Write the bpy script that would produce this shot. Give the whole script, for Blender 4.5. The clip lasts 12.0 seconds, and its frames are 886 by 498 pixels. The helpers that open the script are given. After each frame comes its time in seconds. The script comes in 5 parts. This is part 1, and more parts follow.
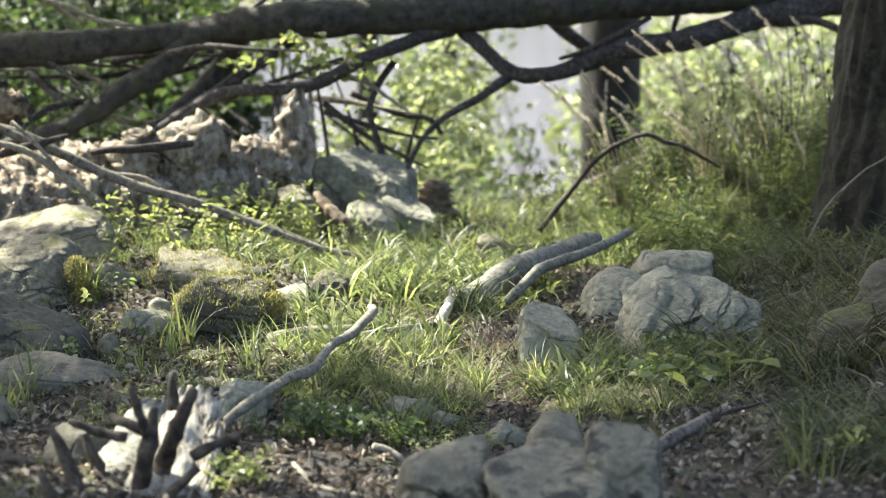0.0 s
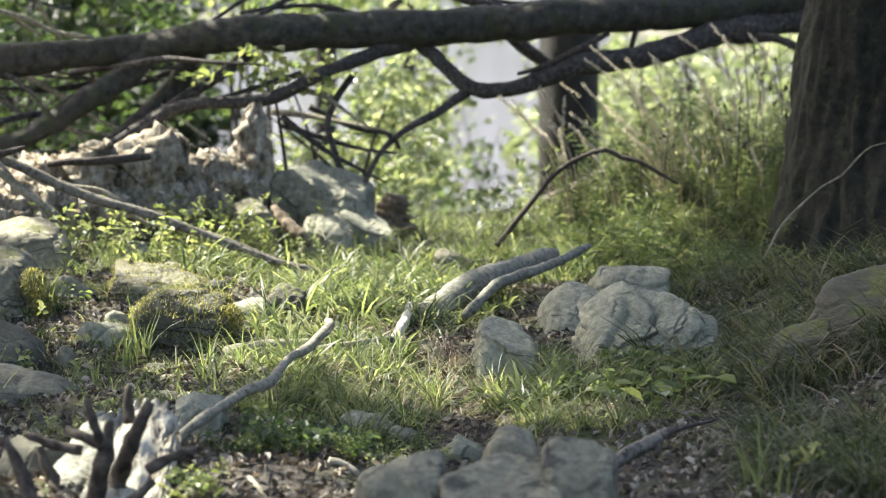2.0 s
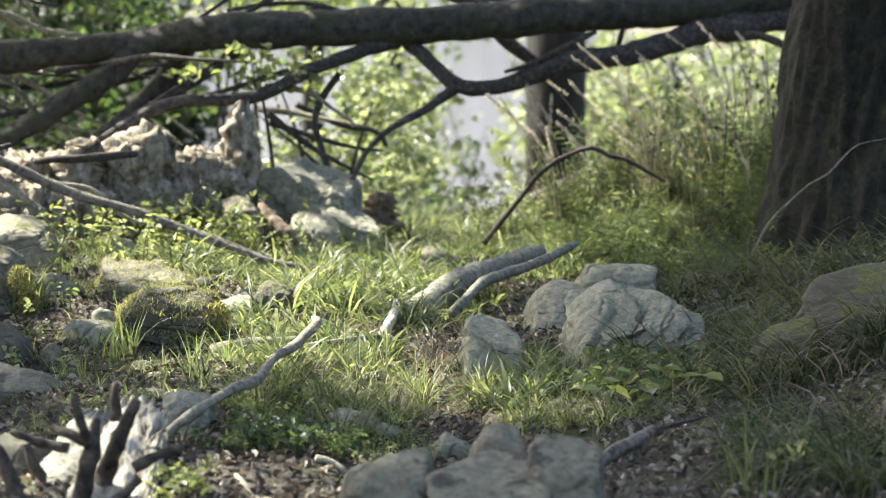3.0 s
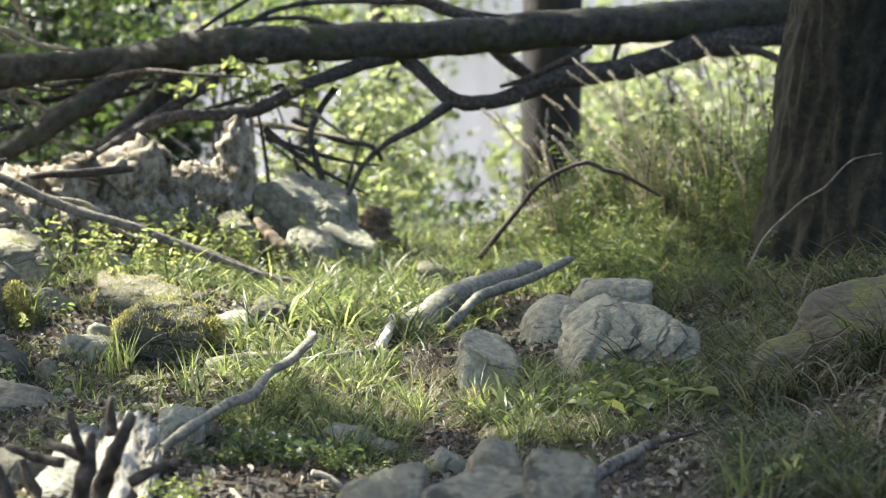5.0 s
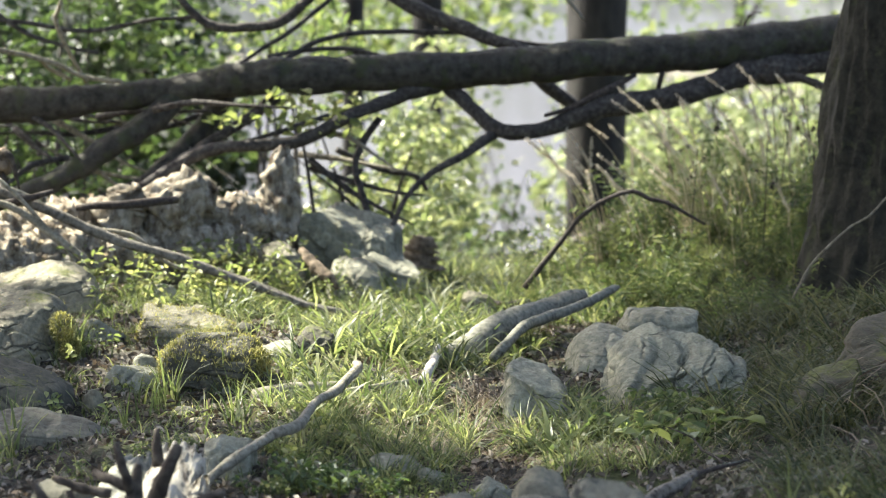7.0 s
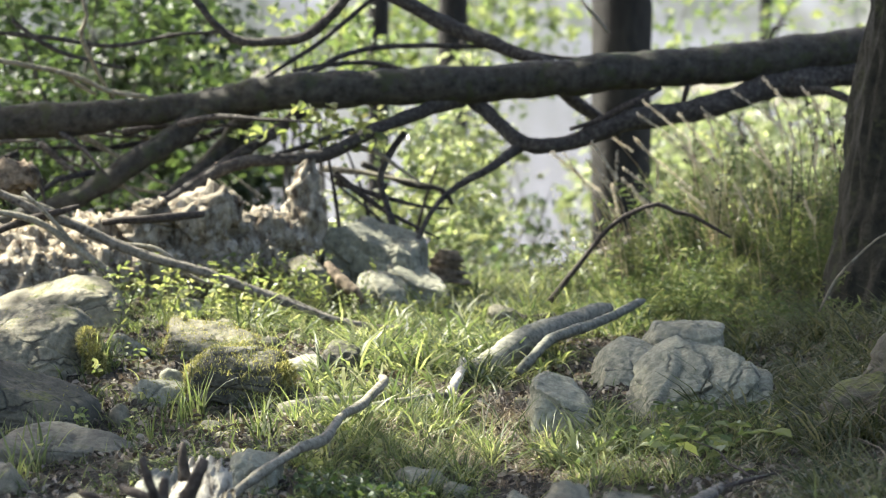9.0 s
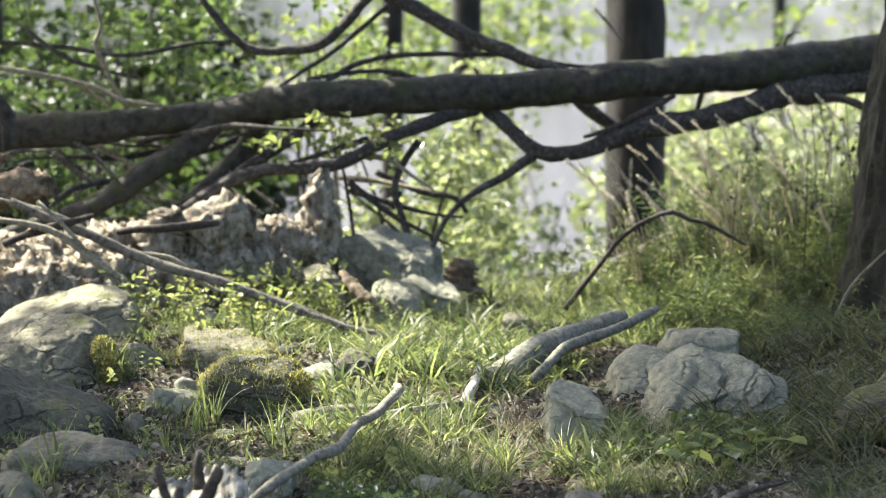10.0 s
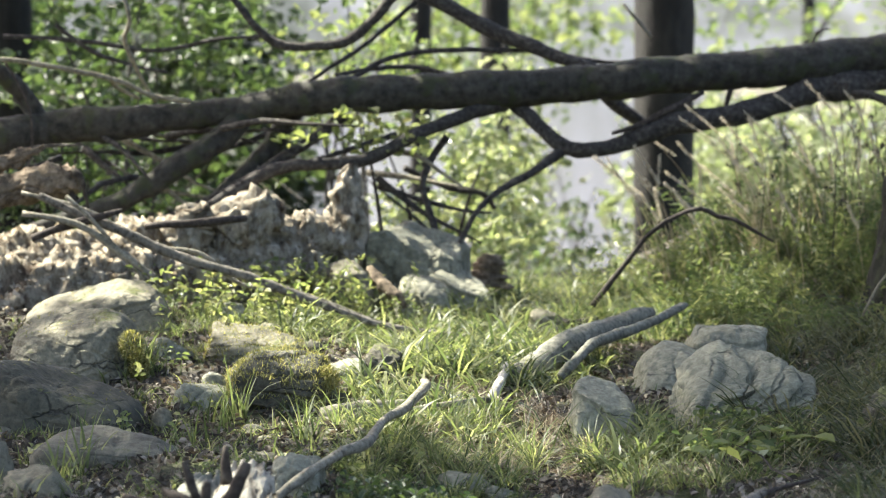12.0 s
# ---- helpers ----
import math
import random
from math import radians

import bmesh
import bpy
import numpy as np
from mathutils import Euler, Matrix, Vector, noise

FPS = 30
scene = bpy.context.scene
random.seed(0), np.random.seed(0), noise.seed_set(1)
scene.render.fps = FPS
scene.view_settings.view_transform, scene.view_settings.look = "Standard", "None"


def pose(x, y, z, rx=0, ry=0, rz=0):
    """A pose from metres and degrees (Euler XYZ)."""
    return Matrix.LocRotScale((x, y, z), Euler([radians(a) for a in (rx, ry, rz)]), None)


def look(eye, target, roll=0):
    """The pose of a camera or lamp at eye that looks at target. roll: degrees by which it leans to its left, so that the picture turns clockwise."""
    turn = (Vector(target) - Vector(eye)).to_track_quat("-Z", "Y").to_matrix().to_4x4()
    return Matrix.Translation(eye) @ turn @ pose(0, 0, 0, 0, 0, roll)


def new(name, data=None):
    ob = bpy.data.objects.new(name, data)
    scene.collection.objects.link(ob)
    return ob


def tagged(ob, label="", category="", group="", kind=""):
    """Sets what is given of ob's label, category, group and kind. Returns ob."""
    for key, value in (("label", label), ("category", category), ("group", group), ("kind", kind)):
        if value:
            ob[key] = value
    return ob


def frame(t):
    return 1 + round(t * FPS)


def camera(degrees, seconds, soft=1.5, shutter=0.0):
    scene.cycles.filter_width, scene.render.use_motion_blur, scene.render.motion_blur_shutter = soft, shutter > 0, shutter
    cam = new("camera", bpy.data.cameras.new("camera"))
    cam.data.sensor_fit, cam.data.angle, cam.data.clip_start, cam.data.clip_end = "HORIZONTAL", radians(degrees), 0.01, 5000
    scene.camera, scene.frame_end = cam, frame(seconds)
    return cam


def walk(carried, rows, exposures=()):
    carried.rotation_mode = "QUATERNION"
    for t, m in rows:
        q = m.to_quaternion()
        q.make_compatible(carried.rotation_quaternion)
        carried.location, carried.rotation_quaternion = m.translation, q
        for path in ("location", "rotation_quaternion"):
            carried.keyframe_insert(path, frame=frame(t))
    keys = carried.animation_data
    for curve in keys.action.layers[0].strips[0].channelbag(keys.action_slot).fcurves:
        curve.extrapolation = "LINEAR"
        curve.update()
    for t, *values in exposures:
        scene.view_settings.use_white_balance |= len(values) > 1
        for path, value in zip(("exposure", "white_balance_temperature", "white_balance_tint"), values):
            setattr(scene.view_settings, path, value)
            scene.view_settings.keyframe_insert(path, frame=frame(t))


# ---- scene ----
# Camera: stands still on its support and turns.
cam = camera(20.0, 12.0, soft=1.0)
cam.data.dof.use_dof = True
cam.data.dof.focus_distance = 8.5
cam.data.dof.aperture_fstop = 3.3
EYE = (0.0, 0.0, 1.25)
TURNS = [
    (0.0, -6.0000, 0.0000, 0.0000),
    (0.5, -5.8722, -0.0923, -0.0325),
    (1.0, -5.7732, -0.1436, -0.1506),
    (1.5, -5.6939, -0.3111, -0.5726),
    (2.0, -5.6665, -0.4320, -0.9338),
    (2.5, -5.7270, -0.4410, -1.1534),
    (4.5, -5.5208, -0.5848, -1.3146),
    (5.0, -5.3811, -0.4842, -1.3243),
    (5.5, -5.1975, -0.3953, -1.2290),
    (6.0, -5.0185, -0.2349, -0.9758),
    (6.5, -4.8252, -0.0935, -0.5857),
    (7.0, -4.7120, -0.1230, -0.3255),
    (9.0, -4.3994, 0.0618, 0.2438),
    (9.5, -4.2884, 0.2111, 0.3859),
    (10.0, -4.2082, 0.2344, 0.5596),
    (10.5, -4.1309, 0.2271, 0.7164),
    (11.0, -4.2571, 0.1671, 0.8388),
    (11.5, -4.3167, 0.1571, 0.9730),
    (12.0, -4.3017, 0.1104, 1.2048),
]
walk(cam, [(t, pose(*EYE, 90 + pitch, roll, yaw)) for t, pitch, roll, yaw in TURNS], exposures=[(0, 2.84, 6290, 8)])

# ---- sky and sun ----
SUN = Vector((-0.58, 0.31, 0.755)).normalized()  # towards the sun
world = bpy.data.worlds.new("sky")
scene.world = world
world.use_nodes = True
wn = world.node_tree
sky = wn.nodes.new("ShaderNodeTexSky")
sky.sky_type = "NISHITA"
sky.sun_disc = False
sky.sun_elevation = math.asin(SUN.z)
sky.sun_rotation = math.atan2(SUN.x, SUN.y)
sky.dust_density = 5.0
sky.ozone_density = 0.3
sky.air_density = 0.7
wn.links.new(sky.outputs[0], wn.nodes["Background"].inputs[0])
wn.nodes["Background"].inputs[1].default_value = 0.108
sun = new("sun", bpy.data.lights.new("sun", "SUN"))
sun.data.energy = 3.8
sun.data.angle = radians(0.5)
sun.data.color = (1.0, 0.95, 0.84)
sun.matrix_world = look(SUN * 30, (0, 0, 0))

# ---- materials ----


def shader(name):
    m = bpy.data.materials.new(name)
    m.use_nodes = True
    t = m.node_tree
    return m, t, t.nodes["Principled BSDF"]


def noise_node(t, scale, detail=6.0, rough=0.6, coord=None, stretch=None):
    n = t.nodes.new("ShaderNodeTexNoise")
    n.inputs["Scale"].default_value = scale
    n.inputs["Detail"].default_value = detail
    n.inputs["Roughness"].default_value = rough
    c = coord or t.nodes.new("ShaderNodeTexCoord").outputs["Object"]
    if stretch:
        mp = t.nodes.new("ShaderNodeMapping")
        mp.inputs["Scale"].default_value = stretch
        t.links.new(c, mp.inputs[0])
        c = mp.outputs[0]
    t.links.new(c, n.inputs["Vector"])
    return n.outputs["Fac"]


def ramp(t, fac, stops):
    r = t.nodes.new("ShaderNodeValToRGB")
    els = r.color_ramp.elements
    while len(els) < len(stops):
        els.new(0.5)
    for e, (p, c) in zip(els, stops):
        e.position = p
        e.color = (*c, 1) if len(c) == 3 else c
    t.links.new(fac, r.inputs[0])
    return r.outputs[0]


def mix(t, fac, a, b, mode="MIX"):
    n = t.nodes.new("ShaderNodeMix")
    n.data_type = "RGBA"
    n.blend_type = mode
    for sock, v in ((n.inputs[0], fac), (n.inputs[6], a), (n.inputs[7], b)):
        if isinstance(v, (int, float)):
            sock.default_value = v
        elif isinstance(v, tuple):
            sock.default_value = (*v, 1)
        else:
            t.links.new(v, sock)
    return n.outputs[2]


def bump(t, bsdf, height, strength, dist):
    b = t.nodes.new("ShaderNodeBump")
    b.inputs["Strength"].default_value = strength
    b.inputs["Distance"].default_value = dist
    t.links.new(height, b.inputs["Height"])
    t.links.new(b.outputs[0], bsdf.inputs["Normal"])


G3 = lambda v: (v, v * 0.98, v * 0.93)


def rock_material(name, base, dark, moss_amount, lichen=0.5, spot=11.0):
    m, t, b = shader(name)
    big = noise_node(t, 3.0, 8, 0.65)
    fine = noise_node(t, 45.0, 8, 0.7)
    spots = noise_node(t, spot, 7, 0.72)
    col = ramp(t, big, [(0.30, dark), (0.5, base), (0.72, tuple(min(1, c * 1.25) for c in base))])
    col = mix(t, 0.75, col, ramp(t, fine, [(0.3, G3(0.25)), (0.62, G3(1.1))]), "MULTIPLY")
    edge = 0.51 if spot < 10 else 0.56
    lich = ramp(t, spots, [(edge, G3(0)), (edge + 0.06, G3(lichen))])
    col = mix(t, lich, col, (0.035, 0.036, 0.028))
    # fine cracks, darker in the colour and sunk in the bump
    mp = t.nodes.new("ShaderNodeMapping")
    mp.inputs["Rotation"].default_value = (0.3, 0.5, 0.2)
    mp.inputs["Scale"].default_value = (0.6, 0.7, 1.6)
    warp = t.nodes.new("ShaderNodeTexNoise")
    warp.inputs["Scale"].default_value = 7.0
    warp.inputs["Detail"].default_value = 5.0
    tc = t.nodes.new("ShaderNodeTexCoord").outputs["Object"]
    t.links.new(tc, warp.inputs["Vector"])
    bent = t.nodes.new("ShaderNodeVectorMath")
    bent.operation = "MULTIPLY_ADD"
    bent.inputs[1].default_value = (0.12, 0.12, 0.12)
    t.links.new(warp.outputs["Color"], bent.inputs[0])
    t.links.new(tc, bent.inputs[2])
    t.links.new(bent.outputs[0], mp.inputs[0])
    vor = t.nodes.new("ShaderNodeTexVoronoi")
    vor.feature = "DISTANCE_TO_EDGE"
    vor.inputs["Scale"].default_value = 7.5
    t.links.new(mp.outputs[0], vor.inputs["Vector"])
    line = ramp(t, vor.outputs["Distance"], [(0.006, G3(0)), (0.04, G3(1))])
    gate = ramp(t, noise_node(t, 4.0, 3), [(0.485, G3(1)), (0.57, G3(0))])
    line = mix(t, 1.0, line, gate, "LIGHTEN")
    col = mix(t, 0.6, col, line, "MULTIPLY")
    geo = t.nodes.new("ShaderNodeNewGeometry")
    sep = t.nodes.new("ShaderNodeSeparateXYZ")
    t.links.new(geo.outputs["Normal"], sep.inputs[0])
    up = t.nodes.new("ShaderNodeMath")
    up.operation = "MULTIPLY_ADD"
    up.inputs[1].default_value = 0.35
    t.links.new(sep.outputs[2], up.inputs[0])
    t.links.new(noise_node(t, 5.0, 7, 0.7), up.inputs[2])
    lo = 1.0 - 0.5 * moss_amount
    mossf = ramp(t, up.outputs[0], [(lo - 0.06, G3(0)), (lo + 0.04, G3(1))])
    mosscol = ramp(t, noise_node(t, 60, 5, 0.7), [(0.3, (0.03, 0.035, 0.008)), (0.7, (0.14, 0.15, 0.035))])
    col = mix(t, mossf, col, mosscol)
    t.links.new(col, b.inputs["Base Color"])
    b.inputs["Roughness"].default_value = 0.85
    b.inputs["Specular IOR Level"].default_value = 0.3
    hsum = t.nodes.new("ShaderNodeMath")
    hsum.operation = "ADD"
    t.links.new(fine, hsum.inputs[0])
    t.links.new(spots, hsum.inputs[1])
    cut = t.nodes.new("ShaderNodeMath")
    cut.operation = "MULTIPLY_ADD"
    cut.inputs[1].default_value = 0.8
    t.links.new(line, cut.inputs[0])
    t.links.new(hsum.outputs[0], cut.inputs[2])
    bump(t, b, cut.outputs[0], 0.75, 0.014)
    return m


def bark_material(name, base, dark, light, grain=(1, 1, 1), scale=30.0, depth=0.006, rough=0.9, moss=0.0, low=0.35):
    m, t, b = shader(name)
    g = noise_node(t, scale, 8, 0.7, stretch=grain)
    big = noise_node(t, 5.0, 5, 0.6)
    col = ramp(t, g, [(low, dark), (0.5, base), (0.72, light)])
    col = mix(t, 0.5, col, ramp(t, big, [(0.3, G3(0.45)), (0.7, G3(1.0))]), "MULTIPLY")
    if moss:
        mf = ramp(t, noise_node(t, 9.0, 6, 0.7), [(0.62 - 0.2 * moss, G3(0)), (0.70 - 0.2 * moss, G3(0.8))])
        col = mix(t, mf, col, (0.04, 0.046, 0.02))
    t.links.new(col, b.inputs["Base Color"])
    b.inputs["Roughness"].default_value = rough
    b.inputs["Specular IOR Level"].default_value = 0.25
    bump(t, b, g, 0.8, depth)
    return m


def rotten_material():
    """Crumbling wood: bleached fibres, brown rot between them and dark pits."""
    m, t, b = shader("rotten_wood")
    fibre = noise_node(t, 20.0, 8, 0.72, stretch=(1, 1, 0.5))
    big = noise_node(t, 4.0, 6, 0.65, stretch=(1, 1, 0.7))
    pits = noise_node(t, 9.0, 7, 0.7)
    col = ramp(t, fibre, [(0.36, (0.075, 0.052, 0.035)), (0.47, (0.21, 0.18, 0.128)), (0.60, (0.37, 0.33, 0.25)), (0.74, (0.52, 0.47, 0.375))])
    brown = ramp(t, fibre, [(0.35, (0.03, 0.02, 0.013)), (0.6, (0.16, 0.115, 0.075)), (0.75, (0.30, 0.24, 0.17))])
    col = mix(t, ramp(t, big, [(0.33, G3(0.9)), (0.43, G3(0))]), col, brown)
    col = mix(t, ramp(t, pits, [(0.33, G3(0.85)), (0.38, G3(0))]), col, (0.022, 0.016, 0.011))
    t.links.new(col, b.inputs["Base Color"])
    b.inputs["Roughness"].default_value = 0.95
    b.inputs["Specular IOR Level"].default_value = 0.15
    bump(t, b, fibre, 0.8, 0.03)
    return m


def leaf_material(name, colours, through_colour, trans=0.45, rough=0.4, gloss=0.5):
    m, t, b = shader(name)
    geo = t.nodes.new("ShaderNodeNewGeometry")
    col = ramp(t, geo.outputs["Random Per Island"], [(i / max(1, len(colours) - 1), c) for i, c in enumerate(colours)])
    col = mix(t, 0.4, col, ramp(t, noise_node(t, 2.2, 3), [(0.3, G3(0.4)), (0.7, G3(1.0))]), "MULTIPLY")
    t.links.new(col, b.inputs["Base Color"])
    b.inputs["Roughness"].default_value = rough
    b.inputs["Specular IOR Level"].default_value = gloss
    tr = t.nodes.new("ShaderNodeBsdfTranslucent")
    t.links.new(mix(t, 1.0, col, through_colour, "MULTIPLY"), tr.inputs["Color"])
    ms = t.nodes.new("ShaderNodeMixShader")
    ms.inputs[0].default_value = trans
    t.links.new(b.outputs[0], ms.inputs[1])
    t.links.new(tr.outputs[0], ms.inputs[2])
    t.links.new(ms.outputs[0], t.nodes["Material Output"].inputs["Surface"])
    return m


def soil_material():
    m, t, b = shader("forest_soil")
    big = noise_node(t, 1.6, 6, 0.6)
    fine = noise_node(t, 38.0, 8, 0.75)
    chips = t.nodes.new("ShaderNodeTexVoronoi")
    chips.inputs["Scale"].default_value = 55.0
    t.links.new(t.nodes.new("ShaderNodeTexCoord").outputs["Object"], chips.inputs["Vector"])
    col = ramp(t, fine, [(0.3, (0.018, 0.0155, 0.0115)), (0.5, (0.066, 0.058, 0.044)), (0.75, (0.19, 0.17, 0.132))])
    col = mix(t, 0.4, col, ramp(t, chips.outputs["Distance"], [(0.1, (0.20, 0.17, 0.13)), (0.6, (0.018, 0.015, 0.011))]))
    mossf = ramp(t, big, [(0.5, G3(0)), (0.62, G3(0.7))])
    col = mix(t, mossf, col, ramp(t, fine, [(0.3, (0.02, 0.03, 0.008)), (0.7, (0.10, 0.12, 0.03))]))
    t.links.new(col, b.inputs["Base Color"])
    b.inputs["Roughness"].default_value = 0.95
    b.inputs["Specular IOR Level"].default_value = 0.2
    bump(t, b, fine, 0.9, 0.02)
    return m


def water_material():
    m, t, b = shader("lake_water")
    b.inputs["Base Color"].default_value = (0.07, 0.068, 0.08, 1)
    b.inputs["Roughness"].default_value = 0.06
    b.inputs["IOR"].default_value = 1.33
    bump(t, b, noise_node(t, 0.6, 4, 0.6), 0.05, 0.1)
    return m


SOIL = soil_material()
WATER = water_material()
ROCK = rock_material("grey_limestone", (0.25, 0.25, 0.187), (0.12, 0.12, 0.088), 0.12)
ROCK_PALE = rock_material("pale_limestone", (0.19, 0.178, 0.128), (0.075, 0.07, 0.048), 0.22)
# Mossy stone, its base darkened further for the shade on these boulders.
ROCK_DARK = rock_material("mossy_shade_dark_limestone", (0.085, 0.082, 0.058), (0.033, 0.033, 0.021), 0.17, 0.85)
ROCK_LICHEN = rock_material("lichen_spotted_limestone", (0.165, 0.158, 0.116), (0.075, 0.07, 0.048), 0.1, 0.95, 9.0)
ROCK_SMOOTH = rock_material("smooth_grey_limestone", (0.15, 0.142, 0.108), (0.07, 0.066, 0.05), 0.06, 0.4)
# Brown weathered stone; the shade it lies in is also in this base.
ROCK_BROWN = rock_material("weathered_brown_shaded_limestone", (0.085, 0.08, 0.058), (0.034, 0.033, 0.023), 0.35, 0.8)
BARK_LOG = bark_material("dead_trunk_bark", (0.048, 0.045, 0.036), (0.022, 0.020, 0.016), (0.09, 0.084, 0.066), (1, 1, 1), 20, 0.01, moss=0.45)
BARK_LIMB = bark_material("dead_limb_bark", (0.052, 0.046, 0.039), (0.018, 0.016, 0.013), (0.13, 0.118, 0.10), (1, 1, 1), 40, 0.005)
BARK_TREE = bark_material("living_tree_bark", (0.024, 0.0235, 0.017), (0.012, 0.0115, 0.009), (0.038, 0.037, 0.027), (1, 1, 0.8), 26, 0.035, moss=0.35)
# Base kept near black: the far trunks' shade is put into this bark.
BARK_FAR = bark_material("far_trunk_shaded_bark", (0.018, 0.017, 0.014), (0.010, 0.009, 0.008), (0.03, 0.028, 0.023), (1, 1, 0.3), 12, 0.02)
STICK_GREY = bark_material("weathered_grey_wood", (0.20, 0.183, 0.133), (0.085, 0.073, 0.05), (0.33, 0.305, 0.235), (1, 1, 1), 45, 0.003)
LOG_GREY = bark_material("dark_grey_barkless_wood", (0.18, 0.176, 0.135), (0.075, 0.072, 0.055), (0.31, 0.30, 0.235), (1, 1, 1), 45, 0.005)
LOG_BROWN = bark_material("brown_dead_wood", (0.17, 0.13, 0.085), (0.06, 0.045, 0.03), (0.30, 0.245, 0.17), (1, 1, 1), 30, 0.01)
POLE = bark_material("brown_pole_bark", (0.15, 0.135, 0.105), (0.03, 0.025, 0.02), (0.25, 0.225, 0.19), (1, 1, 1), 40, 0.004)
STICK_PALE = bark_material("bleached_wood", (0.44, 0.41, 0.34), (0.2, 0.175, 0.13), (0.6, 0.565, 0.48), (1, 1, 1), 40, 0.003)
STICK_DARK = bark_material("dark_twig_wood", (0.052, 0.042, 0.034), (0.018, 0.015, 0.012), (0.115, 0.095, 0.075), (1, 1, 1), 50, 0.003)
ROTTEN = rotten_material()
FLAKE = leaf_material("rotten_wood_flake", [(0.22, 0.185, 0.135), (0.37, 0.333, 0.265), (0.48, 0.44, 0.365), (0.57, 0.53, 0.45)], (1.1, 1.0, 0.85), 0.3, 0.85, 0.2)
BROKEN_WOOD = bark_material("brown_rotten_bark", (0.065, 0.052, 0.038), (0.02, 0.016, 0.012), (0.14, 0.118, 0.09), (1, 1, 1), 30, 0.012)
STUMP_WOOD = bark_material("split_white_wood", (0.29, 0.265, 0.205), (0.06, 0.048, 0.034), (0.46, 0.43, 0.35), (1, 0.22, 0.3), 34, 0.014, low=0.40)
MOSS = leaf_material("moss", [(0.10, 0.105, 0.036), (0.22, 0.215, 0.08), (0.38, 0.355, 0.17)], (1.4, 1.35, 0.8), 0.4, 0.8, 0.2)
MOSS_DULL = leaf_material("dull_trunk_moss", [(0.03, 0.034, 0.014), (0.07, 0.075, 0.03), (0.14, 0.14, 0.065)], (1.3, 1.3, 0.8), 0.35, 0.8, 0.2)
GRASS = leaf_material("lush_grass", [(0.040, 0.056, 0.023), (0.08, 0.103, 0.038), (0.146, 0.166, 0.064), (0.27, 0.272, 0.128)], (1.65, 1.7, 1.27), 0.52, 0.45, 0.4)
# Darker copy of the lush grass, with the bank's shade in its colour.
GRASS_SHADED = leaf_material("shade_toned_grass", [(0.024, 0.034, 0.0145), (0.045, 0.058, 0.025), (0.081, 0.092, 0.042), (0.16, 0.147, 0.088)], (1.6, 1.6, 1.05), 0.45, 0.5, 0.32)
GRASS_DRY = leaf_material("dry_grass", [(0.28, 0.24, 0.16), (0.40, 0.35, 0.25), (0.5, 0.45, 0.35)], (1.2, 1.1, 0.9), 0.4, 0.6, 0.3)
SEED = leaf_material("pale_seed_heads", [(0.50, 0.47, 0.37), (0.61, 0.575, 0.46), (0.70, 0.67, 0.56)], (1.2, 1.1, 1.0), 0.45, 0.7, 0.2)
GRASS_YELLOW = leaf_material("yellow_grass", [(0.20, 0.20, 0.06), (0.30, 0.285, 0.10)], (1.5, 1.4, 0.9), 0.45, 0.45, 0.4)
GRASS_BROWN = leaf_material("withered_grass", [(0.10, 0.075, 0.05), (0.18, 0.14, 0.095), (0.28, 0.23, 0.165)], (1.1, 1.0, 0.8), 0.3, 0.6, 0.3)
LEAF = leaf_material("green_leaf", [(0.025, 0.04, 0.018), (0.045, 0.068, 0.03), (0.08, 0.105, 0.048)], (1.6, 1.7, 0.95), 0.45, 0.5, 0.4)
LEAF_YOUNG = leaf_material("yellow_green_leaf", [(0.115, 0.15, 0.052), (0.19, 0.22, 0.08), (0.30, 0.30, 0.135)], (1.6, 1.6, 1.15), 0.5, 0.4, 0.5)
LEAF_MID = leaf_material("mid_green_leaf", [(0.055, 0.08, 0.034), (0.09, 0.12, 0.048), (0.16, 0.175, 0.085)], (1.7, 1.75, 1.1), 0.48, 0.55, 0.35)
LEAF_GLOSSY = leaf_material("glossy_green_leaf", [(0.09, 0.115, 0.05), (0.15, 0.18, 0.08), (0.24, 0.255, 0.14)], (1.9, 1.9, 1.4), 0.45, 0.2, 1.0)
# Paler leaf copy: haze over the distant bushes is put into the colour.
LEAF_HAZED = leaf_material("haze_pale_leaf", [(0.11, 0.135, 0.06), (0.17, 0.195, 0.095), (0.25, 0.26, 0.16)], (1.35, 1.4, 1.1), 0.5, 0.5, 0.4)
# Darker copy of the green leaf; shade between the bushes is put into it.
LEAF_SHADED = leaf_material("shade_dark_leaf", [(0.012, 0.02, 0.009), (0.02, 0.032, 0.014), (0.035, 0.05, 0.02)], (1.5, 1.6, 0.9), 0.3, 0.5, 0.3)
LITTER = leaf_material("dead_leaves", [(0.035, 0.03, 0.022), (0.08, 0.068, 0.05), (0.17, 0.148, 0.11), (0.36, 0.325, 0.26)], (1.0, 0.8, 0.6), 0.15, 0.75, 0.25)

# ---- ground ----


def smooth(a, b, v):
    s = np.clip((v - a) / (b - a), 0, 1)
    return s * s * (3 - 2 * s)


def ground(x, y):
    """Height of the ground at x, y; takes numbers or arrays."""
    x, y = np.asarray(x, float), np.asarray(y, float)
    z = 0.17 * np.exp(-(((x + 2.0) / 0.95) ** 2) - ((y - 11.6) / 2.0) ** 2)
    z = z + 0.10 * np.exp(-(((x + 0.9) / 0.5) ** 2) - ((y - 10.0) / 0.8) ** 2)
    z = z + 0.30 * smooth(1.15, 2.2, x) * smooth(5.5, 7.5, y) * (1 - smooth(9.5, 11.5, y))
